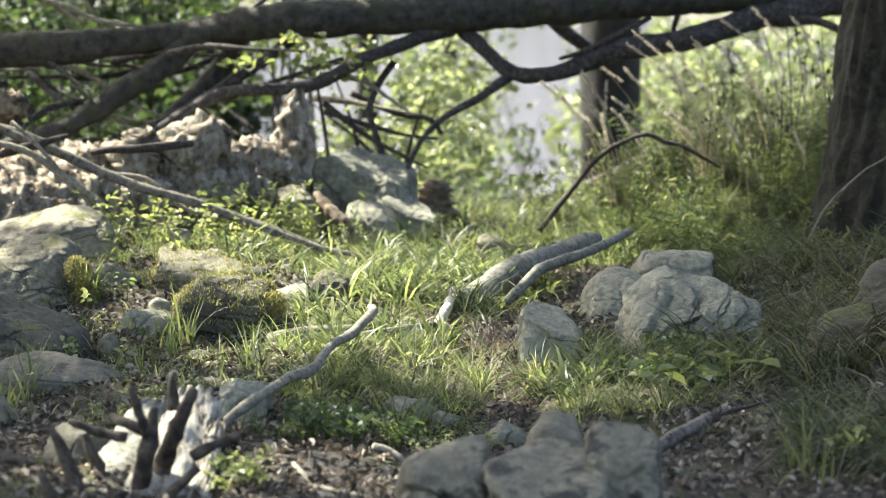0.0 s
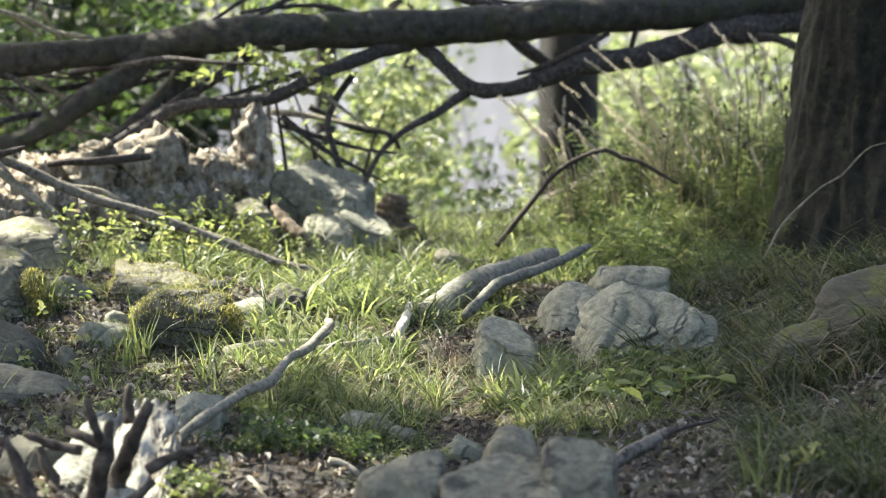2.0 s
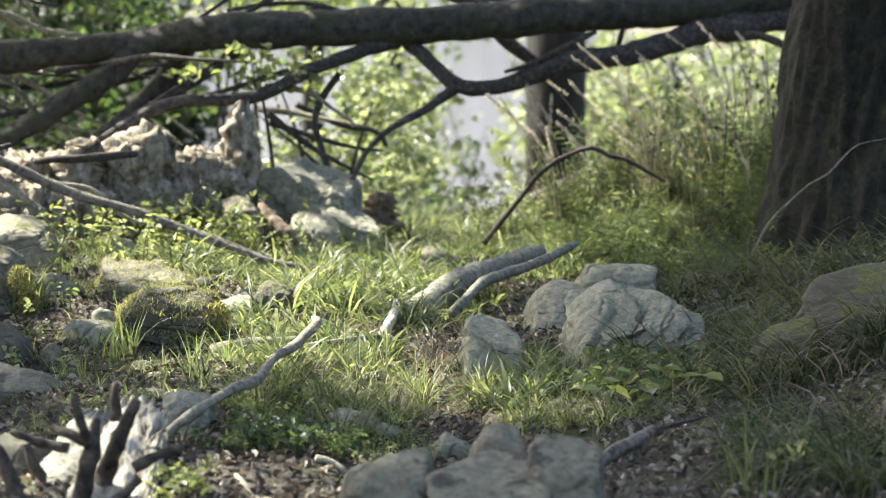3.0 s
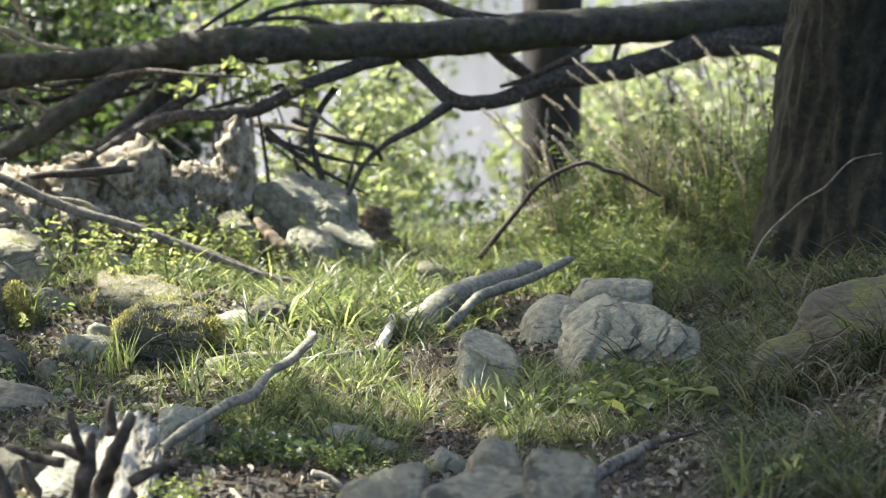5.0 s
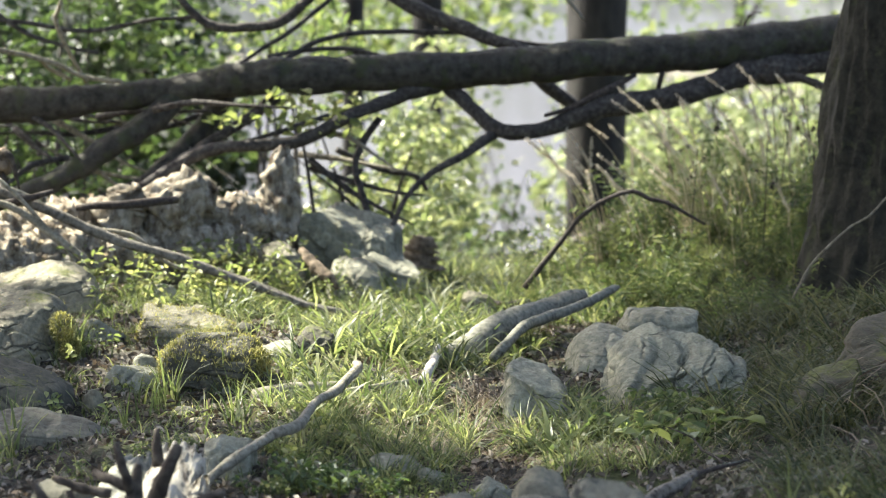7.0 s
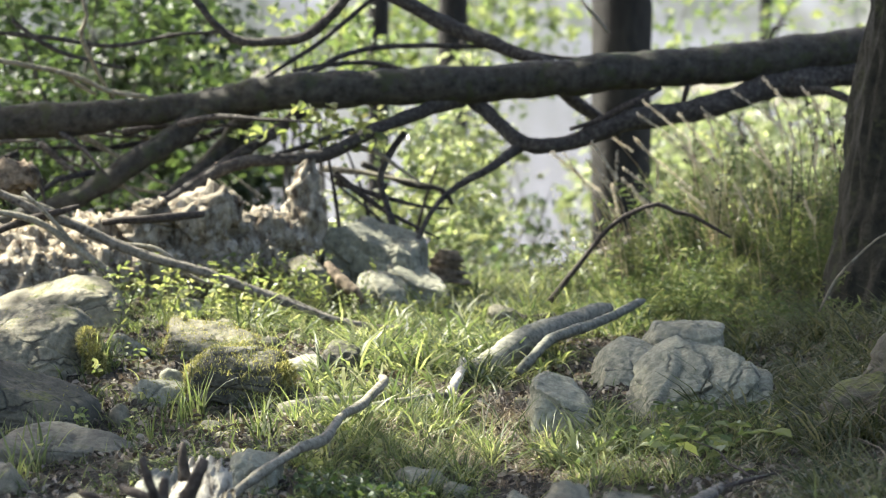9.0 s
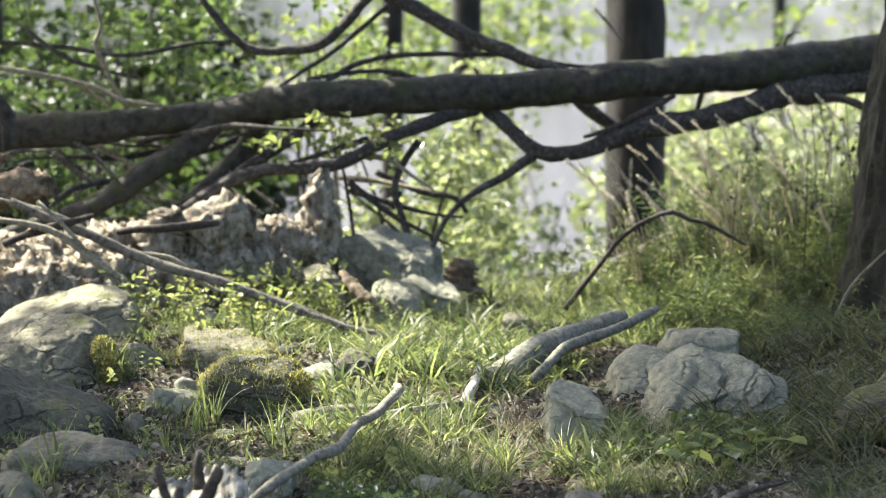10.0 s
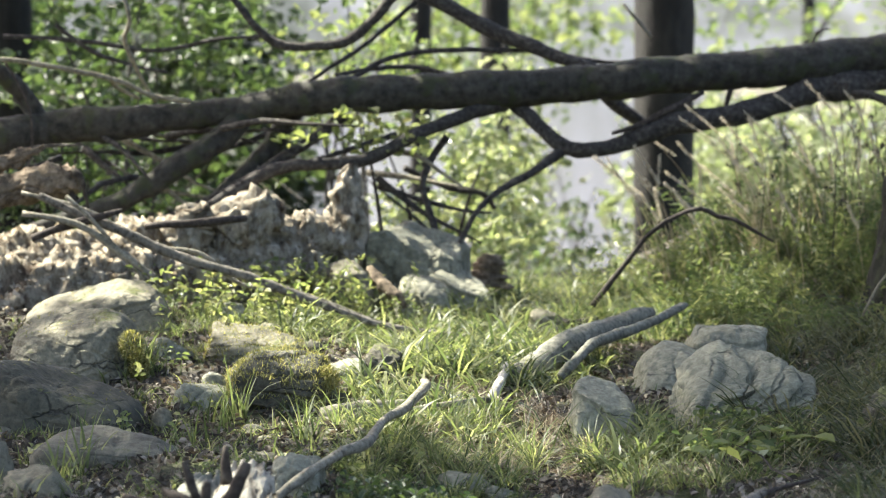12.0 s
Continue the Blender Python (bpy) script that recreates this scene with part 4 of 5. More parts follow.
for k, (a, b) in enumerate([(170, 166), (182, 172), (200, 232), (192, 200)]):
    branch("splinter", [(-1.956, 11.100, 0.726) + (0.03,), (-1.869, 11.100, 0.738) + (0.02,), (-1.827, 11.100, 0.713) + (0.006,)] if k == 0 else [(-2.0 + 0.03 * k, 11.1, 0.70 + 0.012 * k, 0.02), (-1.93 + 0.02 * k, 11.09, 0.69 - 0.02 * k, 0.012), (-1.89 + 0.015 * k, 11.09, 0.66 - 0.035 * k, 0.004)], STICK_DARK, broken, sides=6, seed=60 + k, step=0.02)

# ---- sticks and poles on the ground ----
stick("fallen_pole", [(-1.990, 10.900, 0.662, 0.016), (-1.850, 10.900, 0.596, 0.021), (-1.655, 10.900, 0.514, 0.022), (-1.362, 10.900, 0.391, 0.022), (-1.117, 10.900, 0.324, 0.020), (-0.872, 10.900, 0.231, 0.020), (-0.651, 10.900, 0.144, 0.017), (-0.454, 10.900, 0.087, 0.015), (-0.158, 10.900, 0.052, 0.010)], POLE, "long grey weathered branch leaning over the stones", sides=12, seed=71, crook=0.4, step=0.03)
stick("stick", [(-2.052, 10.800, 0.594, 0.013), (-1.810, 10.800, 0.545, 0.015), (-1.641, 10.800, 0.436, 0.016), (-1.521, 10.800, 0.350, 0.015), (-1.400, 10.800, 0.252, 0.011)], STICK_GREY, "thin grey stick crossing the long branch", sides=8, seed=72, crook=0.5)
stick("stick", [(-2.015, 10.850, 0.481, 0.015), (-1.818, 10.850, 0.549, 0.020), (-1.622, 10.850, 0.603, 0.010)], STICK_DARK, "short dark stick on the log", sides=8, seed=73, crook=0.4)
stick("stick", [(-1.602, 11.400, 0.493, 0.015), (-1.345, 11.400, 0.514, 0.021), (-1.150, 11.500, 0.526, 0.016)], STICK_DARK, "dark broken branch lying on the log", sides=8, seed=74, crook=0.4)
stick("crooked_stick", [(-0.640, 6.980, 0.000, 0.0136), (-0.598, 7.050, 0.033, 0.0144), (-0.512, 7.200, 0.073, 0.0144), (-0.449, 7.380, 0.091, 0.0160), (-0.392, 7.500, 0.100, 0.0168), (-0.369, 7.750, 0.111, 0.0136), (-0.350, 7.950, 0.115, 0.0120), (-0.323, 8.100, 0.112, 0.0160), (-0.286, 8.300, 0.118, 0.0168), (-0.249, 8.450, 0.132, 0.0168), (-0.234, 8.550, 0.143, 0.0144), (-0.252, 8.600, 0.146, 0.0096)], STICK_GREY, "crooked grey weathered stick lying in the grass", sides=14, seed=75, crook=0.5, knots=0.7, step=0.015)
stick("white_stick", [(0.050, 9.948, 0.044, 0.016), (0.013, 9.268, 0.056, 0.019), (-0.025, 9.108, 0.004, 0.016)], STICK_PALE, "short bleached white stick", sides=10, seed=76, crook=0.3)
stick("stick", [(-0.286, 8.764, 0.027, 0.010), (-0.169, 8.848, 0.031, 0.011), (-0.029, 9.092, 0.019, 0.010)], STICK_GREY, "thin grey stick half hidden in grass", sides=8, seed=77, crook=0.4)
stick("fallen_branch", [(0.060, 9.780, -0.010, 0.050), (0.195, 9.900, 0.058, 0.058), (0.276, 10.000, 0.106, 0.056), (0.394, 10.150, 0.138, 0.050), (0.516, 10.300, 0.164, 0.046), (0.600, 10.400, 0.185, 0.040), (0.650, 10.460, 0.198, 0.022)], LOG_GREY, "thick grey barkless branch lying beside the stones", sides=22, seed=78, crook=0.12, knots=0.1, rough=0.06, step=0.02)
stick("stick", [(0.250, 9.600, 0.035, 0.015), (0.311, 9.700, 0.082, 0.019), (0.370, 9.800, 0.126, 0.022), (0.454, 9.950, 0.150, 0.022), (0.529, 10.100, 0.154, 0.021), (0.629, 10.250, 0.172, 0.020), (0.720, 10.400, 0.197, 0.019), (0.775, 10.470, 0.216, 0.017), (0.800, 10.500, 0.226, 0.007)], LOG_GREY, "grey stick lying against the thick branch", sides=14, seed=79, crook=0.45, knots=0.3, rough=0.1, step=0.02)
stick("arched_branch", [(0.448, 11.600, 0.113, 0.016), (0.578, 11.600, 0.283, 0.013), (0.721, 11.600, 0.459, 0.012), (0.838, 11.600, 0.532, 0.012), (0.945, 11.600, 0.564, 0.012), (1.021, 11.600, 0.527, 0.010), (1.100, 11.600, 0.511, 0.010), (1.192, 11.600, 0.459, 0.009), (1.281, 11.600, 0.409, 0.005)], STICK_DARK, "thin dark arched branch rising from the grass", sides=8, seed=80, crook=0.5)
stick("dark_branch", [(0.228, 11.732, 0.046, 0.024), (0.327, 11.468, 0.042, 0.024), (0.460, 11.548, 0.049, 0.021)], STICK_DARK, "short dark branch behind the grass", sides=8, seed=81)
stick("bare_twig", [(1.517, 10.400, 0.188, 0.005), (1.585, 10.400, 0.323, 0.0055), (1.666, 10.400, 0.411, 0.005), (1.754, 10.400, 0.490, 0.0045), (1.833, 10.400, 0.535, 0.0045), (1.897, 10.400, 0.606, 0.004), (1.958, 10.400, 0.658, 0.0035), (2.072, 10.400, 0.682, 0.002)], STICK_GREY, "thin bare twig in front of the big trunk", sides=6, seed=82, crook=0.5)
brown_stick = stick("stick", [(0.546, 6.720, -0.019, 0.017), (0.586, 6.780, -0.006, 0.019), (0.648, 6.860, 0.009, 0.02), (0.711, 6.950, 0.025, 0.019), (0.753, 7.000, 0.039, 0.012)], POLE, "half-buried brown stick with a dark broken fork", sides=12, seed=83, crook=0.3, rough=0.16, knots=0.4, step=0.012)
branch("fork", [(0.738, 6.980, 0.036, 0.012), (0.725, 6.940, 0.013, 0.01), (0.715, 6.900, -0.014, 0.007)], BROKEN_WOOD, brown_stick, sides=8, seed=93, step=0.012)
branch("side_twig", [(0.743, 7.000, 0.033, 0.009), (0.805, 7.080, 0.037, 0.007), (0.860, 7.140, 0.039, 0.006), (0.933, 7.200, 0.045, 0.004)], STICK_DARK, brown_stick, sides=7, seed=94, crook=0.5, step=0.02)
stick("stick", [(-0.392, 6.508, -0.003, 0.007), (-0.325, 6.360, -0.030, 0.008), (-0.201, 6.120, -0.008, 0.006)], STICK_GREY, "thin curved stick on dead leaves", sides=6, seed=84, crook=0.4)
stick("stick", [(-0.405, 6.352, -0.014, 0.006), (-0.341, 6.248, -0.020, 0.006), (-0.255, 6.076, -0.004, 0.005)], STICK_GREY, "thin stick on dead leaves", sides=6, seed=85, crook=0.4)
stick("stick", [(-0.191, 6.764, -0.002, 0.011), (-0.145, 6.776, -0.020, 0.012), (-0.106, 6.756, -0.044, 0.009)], STICK_GREY, "short stick poking out of the litter", sides=8, seed=86)
stick("stick", [(-0.593, 8.588, 0.026, 0.033), (-0.444, 8.728, 0.026, 0.036), (-0.330, 8.860, 0.018, 0.026)], STICK_GREY, "thick grey half-buried branch under the grass", sides=12, seed=87, crook=0.2)

stick("fallen_pole", [(-2.079, 10.950, 0.671, 0.010), (-1.784, 10.950, 0.590, 0.011), (-1.540, 10.950, 0.449, 0.012), (-1.294, 10.950, 0.404, 0.011), (-1.122, 10.950, 0.271, 0.010), (-0.801, 10.950, 0.214, 0.009), (-0.406, 10.950, 0.057, 0.006)], STICK_GREY, "thin pale pole beside the long branch", sides=8, seed=88, crook=0.5, step=0.04)
stick("stick", [(-1.856, 10.800, 0.667, 0.009), (-1.737, 10.800, 0.553, 0.009), (-1.593, 10.800, 0.387, 0.010), (-1.437, 10.800, 0.228, 0.007)], STICK_GREY, "thin grey stick leaning over the log", sides=7, seed=89, crook=0.5)
stick("broken_root", [(-0.586, 11.650, 0.287, 0.016), (-0.550, 11.600, 0.249, 0.026), (-0.503, 11.550, 0.206, 0.03), (-0.449, 11.500, 0.163, 0.026), (-0.421, 11.500, 0.114, 0.014)], LOG_BROWN, "short splintered brown root among the grey boulders", "root", sides=12, seed=91, crook=0.4, rough=0.25, knots=0.6, step=0.012)
stick("low_stump", [(-0.045, 12.900, 0.096, 0.1), (-0.039, 12.900, 0.145, 0.085), (-0.027, 12.900, 0.204, 0.075), (-0.021, 12.900, 0.250, 0.05)], LOG_BROWN, "low brown rotten stump behind the grass", "stump", sides=16, seed=92, crook=0.2, rough=0.25, knots=0.5, step=0.012)

# ---- stones ----
moss_on(stone(-1.690, 10.36, 0.088, 0.66, 0.235, 1, ROCK_PALE, "pale flat limestone slab with mossy edges", 0.6, (-0.42, -0.3), (0.5, 0.15), 0.35, 14, 6, [(0.6, -0.2, 1, 0.86)], [(-0.3, 0, 1, 0.12, 0.012)]), 700, 1, 0.9, 0.014)
moss_on(stone(-1.596, 9.292, 0.035, 0.53, 0.272, 2, ROCK_PALE, "rounded pale limestone boulder on another stone", 0.75, (-0.22, -0.35), (0.55, 0.1), 0.3, 8, 7, [(0.7, -0.3, 1, 0.86)], [(0.5, 0.2, 1, 0.17, 0.006)], 0.05, fine=6), 900, 2, 0.93, 0.014)
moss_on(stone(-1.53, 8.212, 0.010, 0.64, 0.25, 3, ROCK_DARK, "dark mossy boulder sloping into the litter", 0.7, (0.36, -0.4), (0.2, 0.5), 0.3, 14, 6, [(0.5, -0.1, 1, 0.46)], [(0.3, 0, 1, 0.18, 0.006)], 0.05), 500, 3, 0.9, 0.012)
stone(-1.225, 7.612, -0.005, 0.47, 0.110, 4, ROCK_SMOOTH, "flat smooth grey-brown stone slab on litter", 0.6, (0.12, -0.35), (0.5, 0.9), -0.25, 9, 5, [(0.75, 0, 1, 0.82), (-0.6, 0, 1, 0.82)], [(0.1, 0.4, 1, 0.09, 0.004)], 0.03, sink=0.0)
rock(-1.312, 7.044, 0.008, 0.227, 0.098, 5, ROCK_PALE, "pale stone in dead leaves", detail=4)
rock(-1.514, 7.316, -0.003, 0.214, 0.132, 6, ROCK_PALE, "pale stone beside the grass", detail=4)
moss_on(rock(-1.163, 10.820, 0.091, 0.209, 0.112, 7, ROCK, "small grey stone between plants", detail=4), 300, 7, 0.6)
moss_on(stone(-0.948, 9.640, 0.060, 0.46, 0.155, 8, ROCK_PALE, "flat stone topped with pale dry moss", 0.8, (0.15, -0.3), (0.5, 0.3), 0.2, 12, 6, (), [(0, 0, 1, 0.06, 0.012)]), 7000, 8, 0.55, 0.022)
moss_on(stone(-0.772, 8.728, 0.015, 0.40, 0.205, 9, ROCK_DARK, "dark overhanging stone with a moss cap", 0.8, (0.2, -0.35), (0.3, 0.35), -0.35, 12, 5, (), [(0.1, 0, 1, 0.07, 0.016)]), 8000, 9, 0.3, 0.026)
stone(-0.570, 9.392, 0.029, 0.18, 0.088, 10, ROCK, "small flat grey stone in the grass", 0.9, (-0.2, -0.4), (0.4, 0.3), 0.2, 10, 5, fine=4)
stone(-0.433, 9.472, 0.030, 0.185, 0.135, 11, ROCK_BROWN, "rounded brown-grey stone in the grass", 0.9, (0.25, -0.4), (0.2, 0.3), 0.25, 8, 6, (), [(-0.5, 0.2, 1, 0.07, 0.003)], fine=5)
rock(-1.025, 9.052, 0.036, 0.122, 0.081, 12, ROCK, "small brown stone half in soil", detail=4)
moss_on(rock(-1.040, 8.784, 0.018, 0.286, 0.093, 13, ROCK, "grey stone half buried in soil", detail=4, tip=8), 900, 13, 0.6, 0.018)
moss_on(rock(-1.287, 9.688, 0.084, 0.185, 0.094, 14, ROCK, "grey stone beside mossy boulders", detail=4), 700, 14, 0.4, 0.018)
rock(-1.135, 8.468, -0.009, 0.091, 0.080, 15, ROCK_PALE, "small pale stone on litter", detail=3, facets=7)
stone(-0.575, 7.16, 0.005, 0.165, 0.105, 16, ROCK, "angular grey stone behind the stump", 0.9, (0.3, -0.5), (0.1, 0.2), 0.4, 26, 6, [(-0.7, -0.3, 1, 0.76)])
rock(-0.956, 6.532, -0.012, 0.213, 0.107, 17, ROCK_DARK, "dark grey stone beside the stump", detail=4)
stone(0.882, 9.504, 0.0, 0.37, 0.228, 21, ROCK, "smooth grey boulder behind the cracked stone", 0.9, (0.05, -0.7), (0.6, 0.4), 0.6, 16, 8, [(-0.7, -0.4, 1, 0.78), (0.7, -0.4, 1, 0.82), (0, -0.8, 1, 0.84)], [(-0.5, 0.3, 1, 0.2, 0.008)], 0.015)
stone(0.672, 9.36, -0.01, 0.33, 0.190, 22, ROCK, "low smooth grey stone against the boulder", 0.9, (-0.25, -0.7), (0.9, 0.2), 0.7, 18, 8, [(-0.7, -0.5, 1, 0.72), (0.2, -0.8, 1, 0.80)], [(0.4, 0.3, 1, 0.16, 0.008)], 0.015)
stone(0.832, 8.34, -0.005, 0.53, 0.288, 23, ROCK, "large grey boulder broken by stepped cracks", 0.75, (-0.22, -0.6), (0.35, 0.15), 0.45, 16, 6, [(-0.8, -0.3, 1, 0.70), (0.8, -0.2, 0.9, 0.84)], [(-0.62, -0.5, 1, 0.062, 0.030), (0.9, -0.5, 0.35, 0.16, 0.022)], 0.015, fine=6)
stone(0.362, 8.476, -0.035, 0.27, 0.192, 24, ROCK, "split angular grey stone under the branch", 0.9, (0.32, -0.45), (0.1, 0.45), 0.35, 20, 6, [(0.8, -0.1, 0.9, 0.80)], [(0.8, 0.2, 0.75, 0.15, 0.010)], 0.015, 0.003)
stone(0.003, 5.80, -0.03, 0.26, 0.205, 25, ROCK_LICHEN, "low rounded grey stone leaning on a larger one", 0.9, (-0.1, -0.5), (0.55, 0.1), 0.45, 16, 8, [(-0.8, -0.2, 1, 0.82)], [(0.6, 0.3, 1, 0.14, 0.012)], 0.02)
stone(0.235, 5.70, -0.03, 0.40, 0.195, 26, ROCK_LICHEN, "broad grey boulder with dark lichen patches", 0.8, (0.06, -0.4), (0.4, 0.4), 0.45, 16, 9, (), [(0.5, -0.3, 1, 0.15, 0.016)], 0.02)
stone(0.436, 5.80, -0.03, 0.24, 0.236, 27, ROCK_LICHEN, "humped grey boulder with dark lichen patches", 0.95, (0.1, -0.5), (0.35, 0.25), 0.4, 16, 8, [(0.8, -0.2, 1, 0.86), (-0.7, -0.3, 1, 0.84)], [(0.9, -0.2, 0.7, 0.15, 0.014)], 0.02)
stone(0.275, 6.08, -0.03, 0.19, 0.224, 28, ROCK_PALE, "pale pointed stone behind the lichened boulder", 0.9, (0.35, -0.3), (0.4, 0.2), 0.3, 14, 6, [(-0.8, 0, 1, 0.84)])
rock(0.330, 7.032, -0.076, 0.142, 0.093, 29, ROCK_PALE, "small pointed pale stone behind the boulder", detail=4, facets=7)
rock(0.185, 7.308, -0.103, 0.131, 0.085, 30, ROCK, "small brown-grey stone on litter", detail=4)
rock(0.010, 7.568, -0.095, 0.085, 0.061, 31, ROCK, "small grey stone on the litter", detail=3)
rock(-0.102, 7.616, -0.081, 0.188, 0.069, 35, ROCK, "dark stone under the grass edge", detail=4)
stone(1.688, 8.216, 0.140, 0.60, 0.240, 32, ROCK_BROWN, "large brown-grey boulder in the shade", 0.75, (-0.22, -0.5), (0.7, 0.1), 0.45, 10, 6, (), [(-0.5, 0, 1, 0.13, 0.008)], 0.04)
stone(1.315, 8.092, 0.0, 0.25, 0.21, 36, ROCK_BROWN, "brown stone sunk in the drooping grass", 0.9, (-0.3, -0.4), (0.5, 0.1), 0.4, 10, 6)
rock(0.221, 11.344, -0.004, 0.179, 0.128, 33, ROCK_PALE, "small pale stone behind the grass", detail=4)
stone(-0.403, 12.20, 0.0, 0.66, 0.45, 41, ROCK, "large slanting grey boulder behind the grass", 0.7, (0.42, -0.35), (0.25, 0.5), 0.3, 22, 6, (), [(0.5, 0.2, 1, 0.15, 0.03), (1, -0.3, -0.3, 0.2, 0.03)], 0.03)
stone(-0.225, 12.0, 0.0, 0.44, 0.25, 44, ROCK, "slanting grey slab beside the large boulder", 0.8, (0.4, -0.35), (0.3, 0.6), 0.3, 22, 5, (), [(0.5, 0.2, 1, 0.12, 0.02)], 0.03)
stone(-0.702, 11.80, 0.05, 0.245, 0.25, 42, ROCK_PALE, "pale angular boulder behind the grass", 0.9, (0.1, -0.4), (0.3, 0.3), 0.4, 16, 6, [(0.8, 0, 0.8, 0.82)])
stone(-0.344, 11.80, 0.0, 0.33, 0.225, 43, ROCK, "broken grey stone beside the larger one", 0.8, (0.2, -0.4), (0.3, 0.4), 0.35, 20, 6, (), [(0.9, 0, 0.4, 0.13, 0.02)])

rs = random.Random(77)
for k in range(46):
    x, y, w = rs.uniform(-2.1, -0.35), rs.uniform(7.6, 11.0), rs.uniform(0.05, 0.15)
    ob = rock(x, y, float(ground(x, y)) - 0.01, w, w * rs.uniform(0.25, 0.55), 700 + k, rs.choice((ROCK, ROCK, ROCK_DARK, ROCK_PALE)), "small weathered limestone piece among moss and grass", detail=3, facets=7, turn=rs.uniform(0, 360), tip=rs.uniform(-15, 15))
    ob["group"] = "loose stones on the slope"
    if k % 2:
        moss_on(ob, 160, 700 + k, 0.4, 0.016)

# ---- the split stump ----
stump = new("stump")
tagged(stump, "split pale stump with dark broken roots", "stump")
def split_wood(pts, seed, flat):
    """A torn board of bleached wood, furrowed along its grain."""
    sides = 72
    line = curve_points(pts, 0.008)
    v, f = tube(pts, sides=sides, rough=0.03, seed=seed, step=0.008, flat=flat)
    out = []
    for i, p in enumerate(v):
        a, k = i // sides, i % sides
        c = Vector(line[min(a, len(line) - 1)][:3])
        w = 2 * math.pi * k / sides
        g = Vector((math.cos(w) * 4.5, math.sin(w) * 4.5, a * 0.035 + seed))
        n = 0.007 * noise.noise(g) + 0.004 * noise.noise(g * 2.6) + 0.003 * noise.noise(g * 6.0) + 0.006 * noise.noise(Vector((p.x * 14, p.y * 14, p.z * 14)))
        torn = max(0.0, 1 - a / 14) * 0.05 * noise.noise(Vector((math.cos(w) * 3, math.sin(w) * 3, seed + 9.0)))
        out.append(p + (p - c).normalized() * n + Vector((0, 0.4, 0.8)) * torn)
    return out, f


v, f = split_wood([(-0.671, 6.850, 0.116, 0.034), (-0.675, 6.700, 0.090, 0.04), (-0.682, 6.500, 0.049, 0.046), (-0.693, 6.320, 0.009, 0.05), (-0.702, 6.080, -0.042, 0.054)], 101, 1.75)
mesh_object("wood", v, f, STUMP_WOOD, stump)
v, f = split_wood([(-0.804, 6.950, 0.078, 0.026), (-0.814, 6.800, 0.056, 0.036), (-0.825, 6.600, 0.023, 0.042), (-0.833, 6.400, -0.021, 0.048), (-0.829, 6.150, -0.064, 0.05)], 102, 1.6)
# Grey board; its darker wood also stands in for the shade on it.
mesh_object("wood", v, f, LOG_GREY, stump)
v, f = split_wood([(-0.594, 6.550, 0.093, 0.012), (-0.600, 6.450, 0.066, 0.018), (-0.604, 6.300, 0.021, 0.022), (-0.606, 6.100, -0.025, 0.024)], 115, 1.2)
mesh_object("wood", v, f, STUMP_WOOD, stump)
D = "root"
branch(D, [(-0.765, 6.150, -0.074, 0.0226), (-0.744, 6.100, 0.036, 0.0226), (-0.720, 6.050, 0.130, 0.0226), (-0.711, 6.050, 0.179, 0.0156), (-0.705, 6.050, 0.225, 0.0086)], BROKEN_WOOD, stump, rough=0.2, knots=0.4, sides=12, seed=103, crook=0.3, step=0.02)
branch(D, [(-0.720, 6.050, 0.151, 0.0140), (-0.736, 6.000, 0.222, 0.0117), (-0.753, 6.000, 0.285, 0.0086)], BROKEN_WOOD, stump, rough=0.2, knots=0.4, sides=10, seed=104, step=0.02)
branch(D, [(-0.725, 6.050, 0.165, 0.0117), (-0.770, 6.050, 0.186, 0.0109), (-0.818, 6.100, 0.194, 0.0078)], BROKEN_WOOD, stump, rough=0.2, knots=0.4, sides=10, seed=105, step=0.02)
branch(D, [(-0.722, 6.120, -0.039, 0.0281), (-0.706, 6.200, 0.038, 0.0250), (-0.679, 6.150, 0.111, 0.0226), (-0.638, 6.100, 0.205, 0.0195), (-0.609, 6.100, 0.264, 0.0117)], BROKEN_WOOD, stump, rough=0.2, knots=0.4, sides=12, seed=106, step=0.02)
branch(D, [(-0.704, 6.500, 0.144, 0.0148), (-0.708, 6.500, 0.197, 0.0117), (-0.708, 6.500, 0.244, 0.0078)], BROKEN_WOOD, stump, rough=0.2, knots=0.4, sides=10, seed=107, step=0.02)
branch(D, [(-0.803, 6.300, 0.106, 0.0133), (-0.874, 6.300, 0.120, 0.0125), (-0.950, 6.300, 0.149, 0.0086)], BROKEN_WOOD, stump, rough=0.2, knots=0.4, sides=10, seed=108, step=0.02)
branch(D, [(-0.888, 6.050, -0.031, 0.0211), (-0.911, 6.100, 0.036, 0.0195), (-0.935, 6.100, 0.107, 0.0148), (-0.967, 6.100, 0.170, 0.0078)], BROKEN_WOOD, stump, rough=0.2, knots=0.4, sides=10, seed=109, step=0.02)
branch(D, [(-0.857, 6.250, -0.023, 0.0140), (-0.876, 6.300, 0.033, 0.0125), (-0.897, 6.300, 0.076, 0.0101), (-0.910, 6.300, 0.116, 0.0070)], BROKEN_WOOD, stump, rough=0.2, knots=0.4, sides=10, seed=110, step=0.02)
branch(D, [(-0.618, 6.100, 0.093, 0.0164), (-0.562, 6.100, 0.124, 0.0125), (-0.499, 6.100, 0.149, 0.0078)], BROKEN_WOOD, stump, rough=0.2, knots=0.4, sides=10, seed=111, step=0.02)
branch(D, [(-0.691, 6.000, -0.007, 0.0156), (-0.643, 6.000, 0.042, 0.0140), (-0.592, 6.000, 0.086, 0.0094)], BROKEN_WOOD, stump, rough=0.2, knots=0.4, sides=10, seed=112, step=0.02)
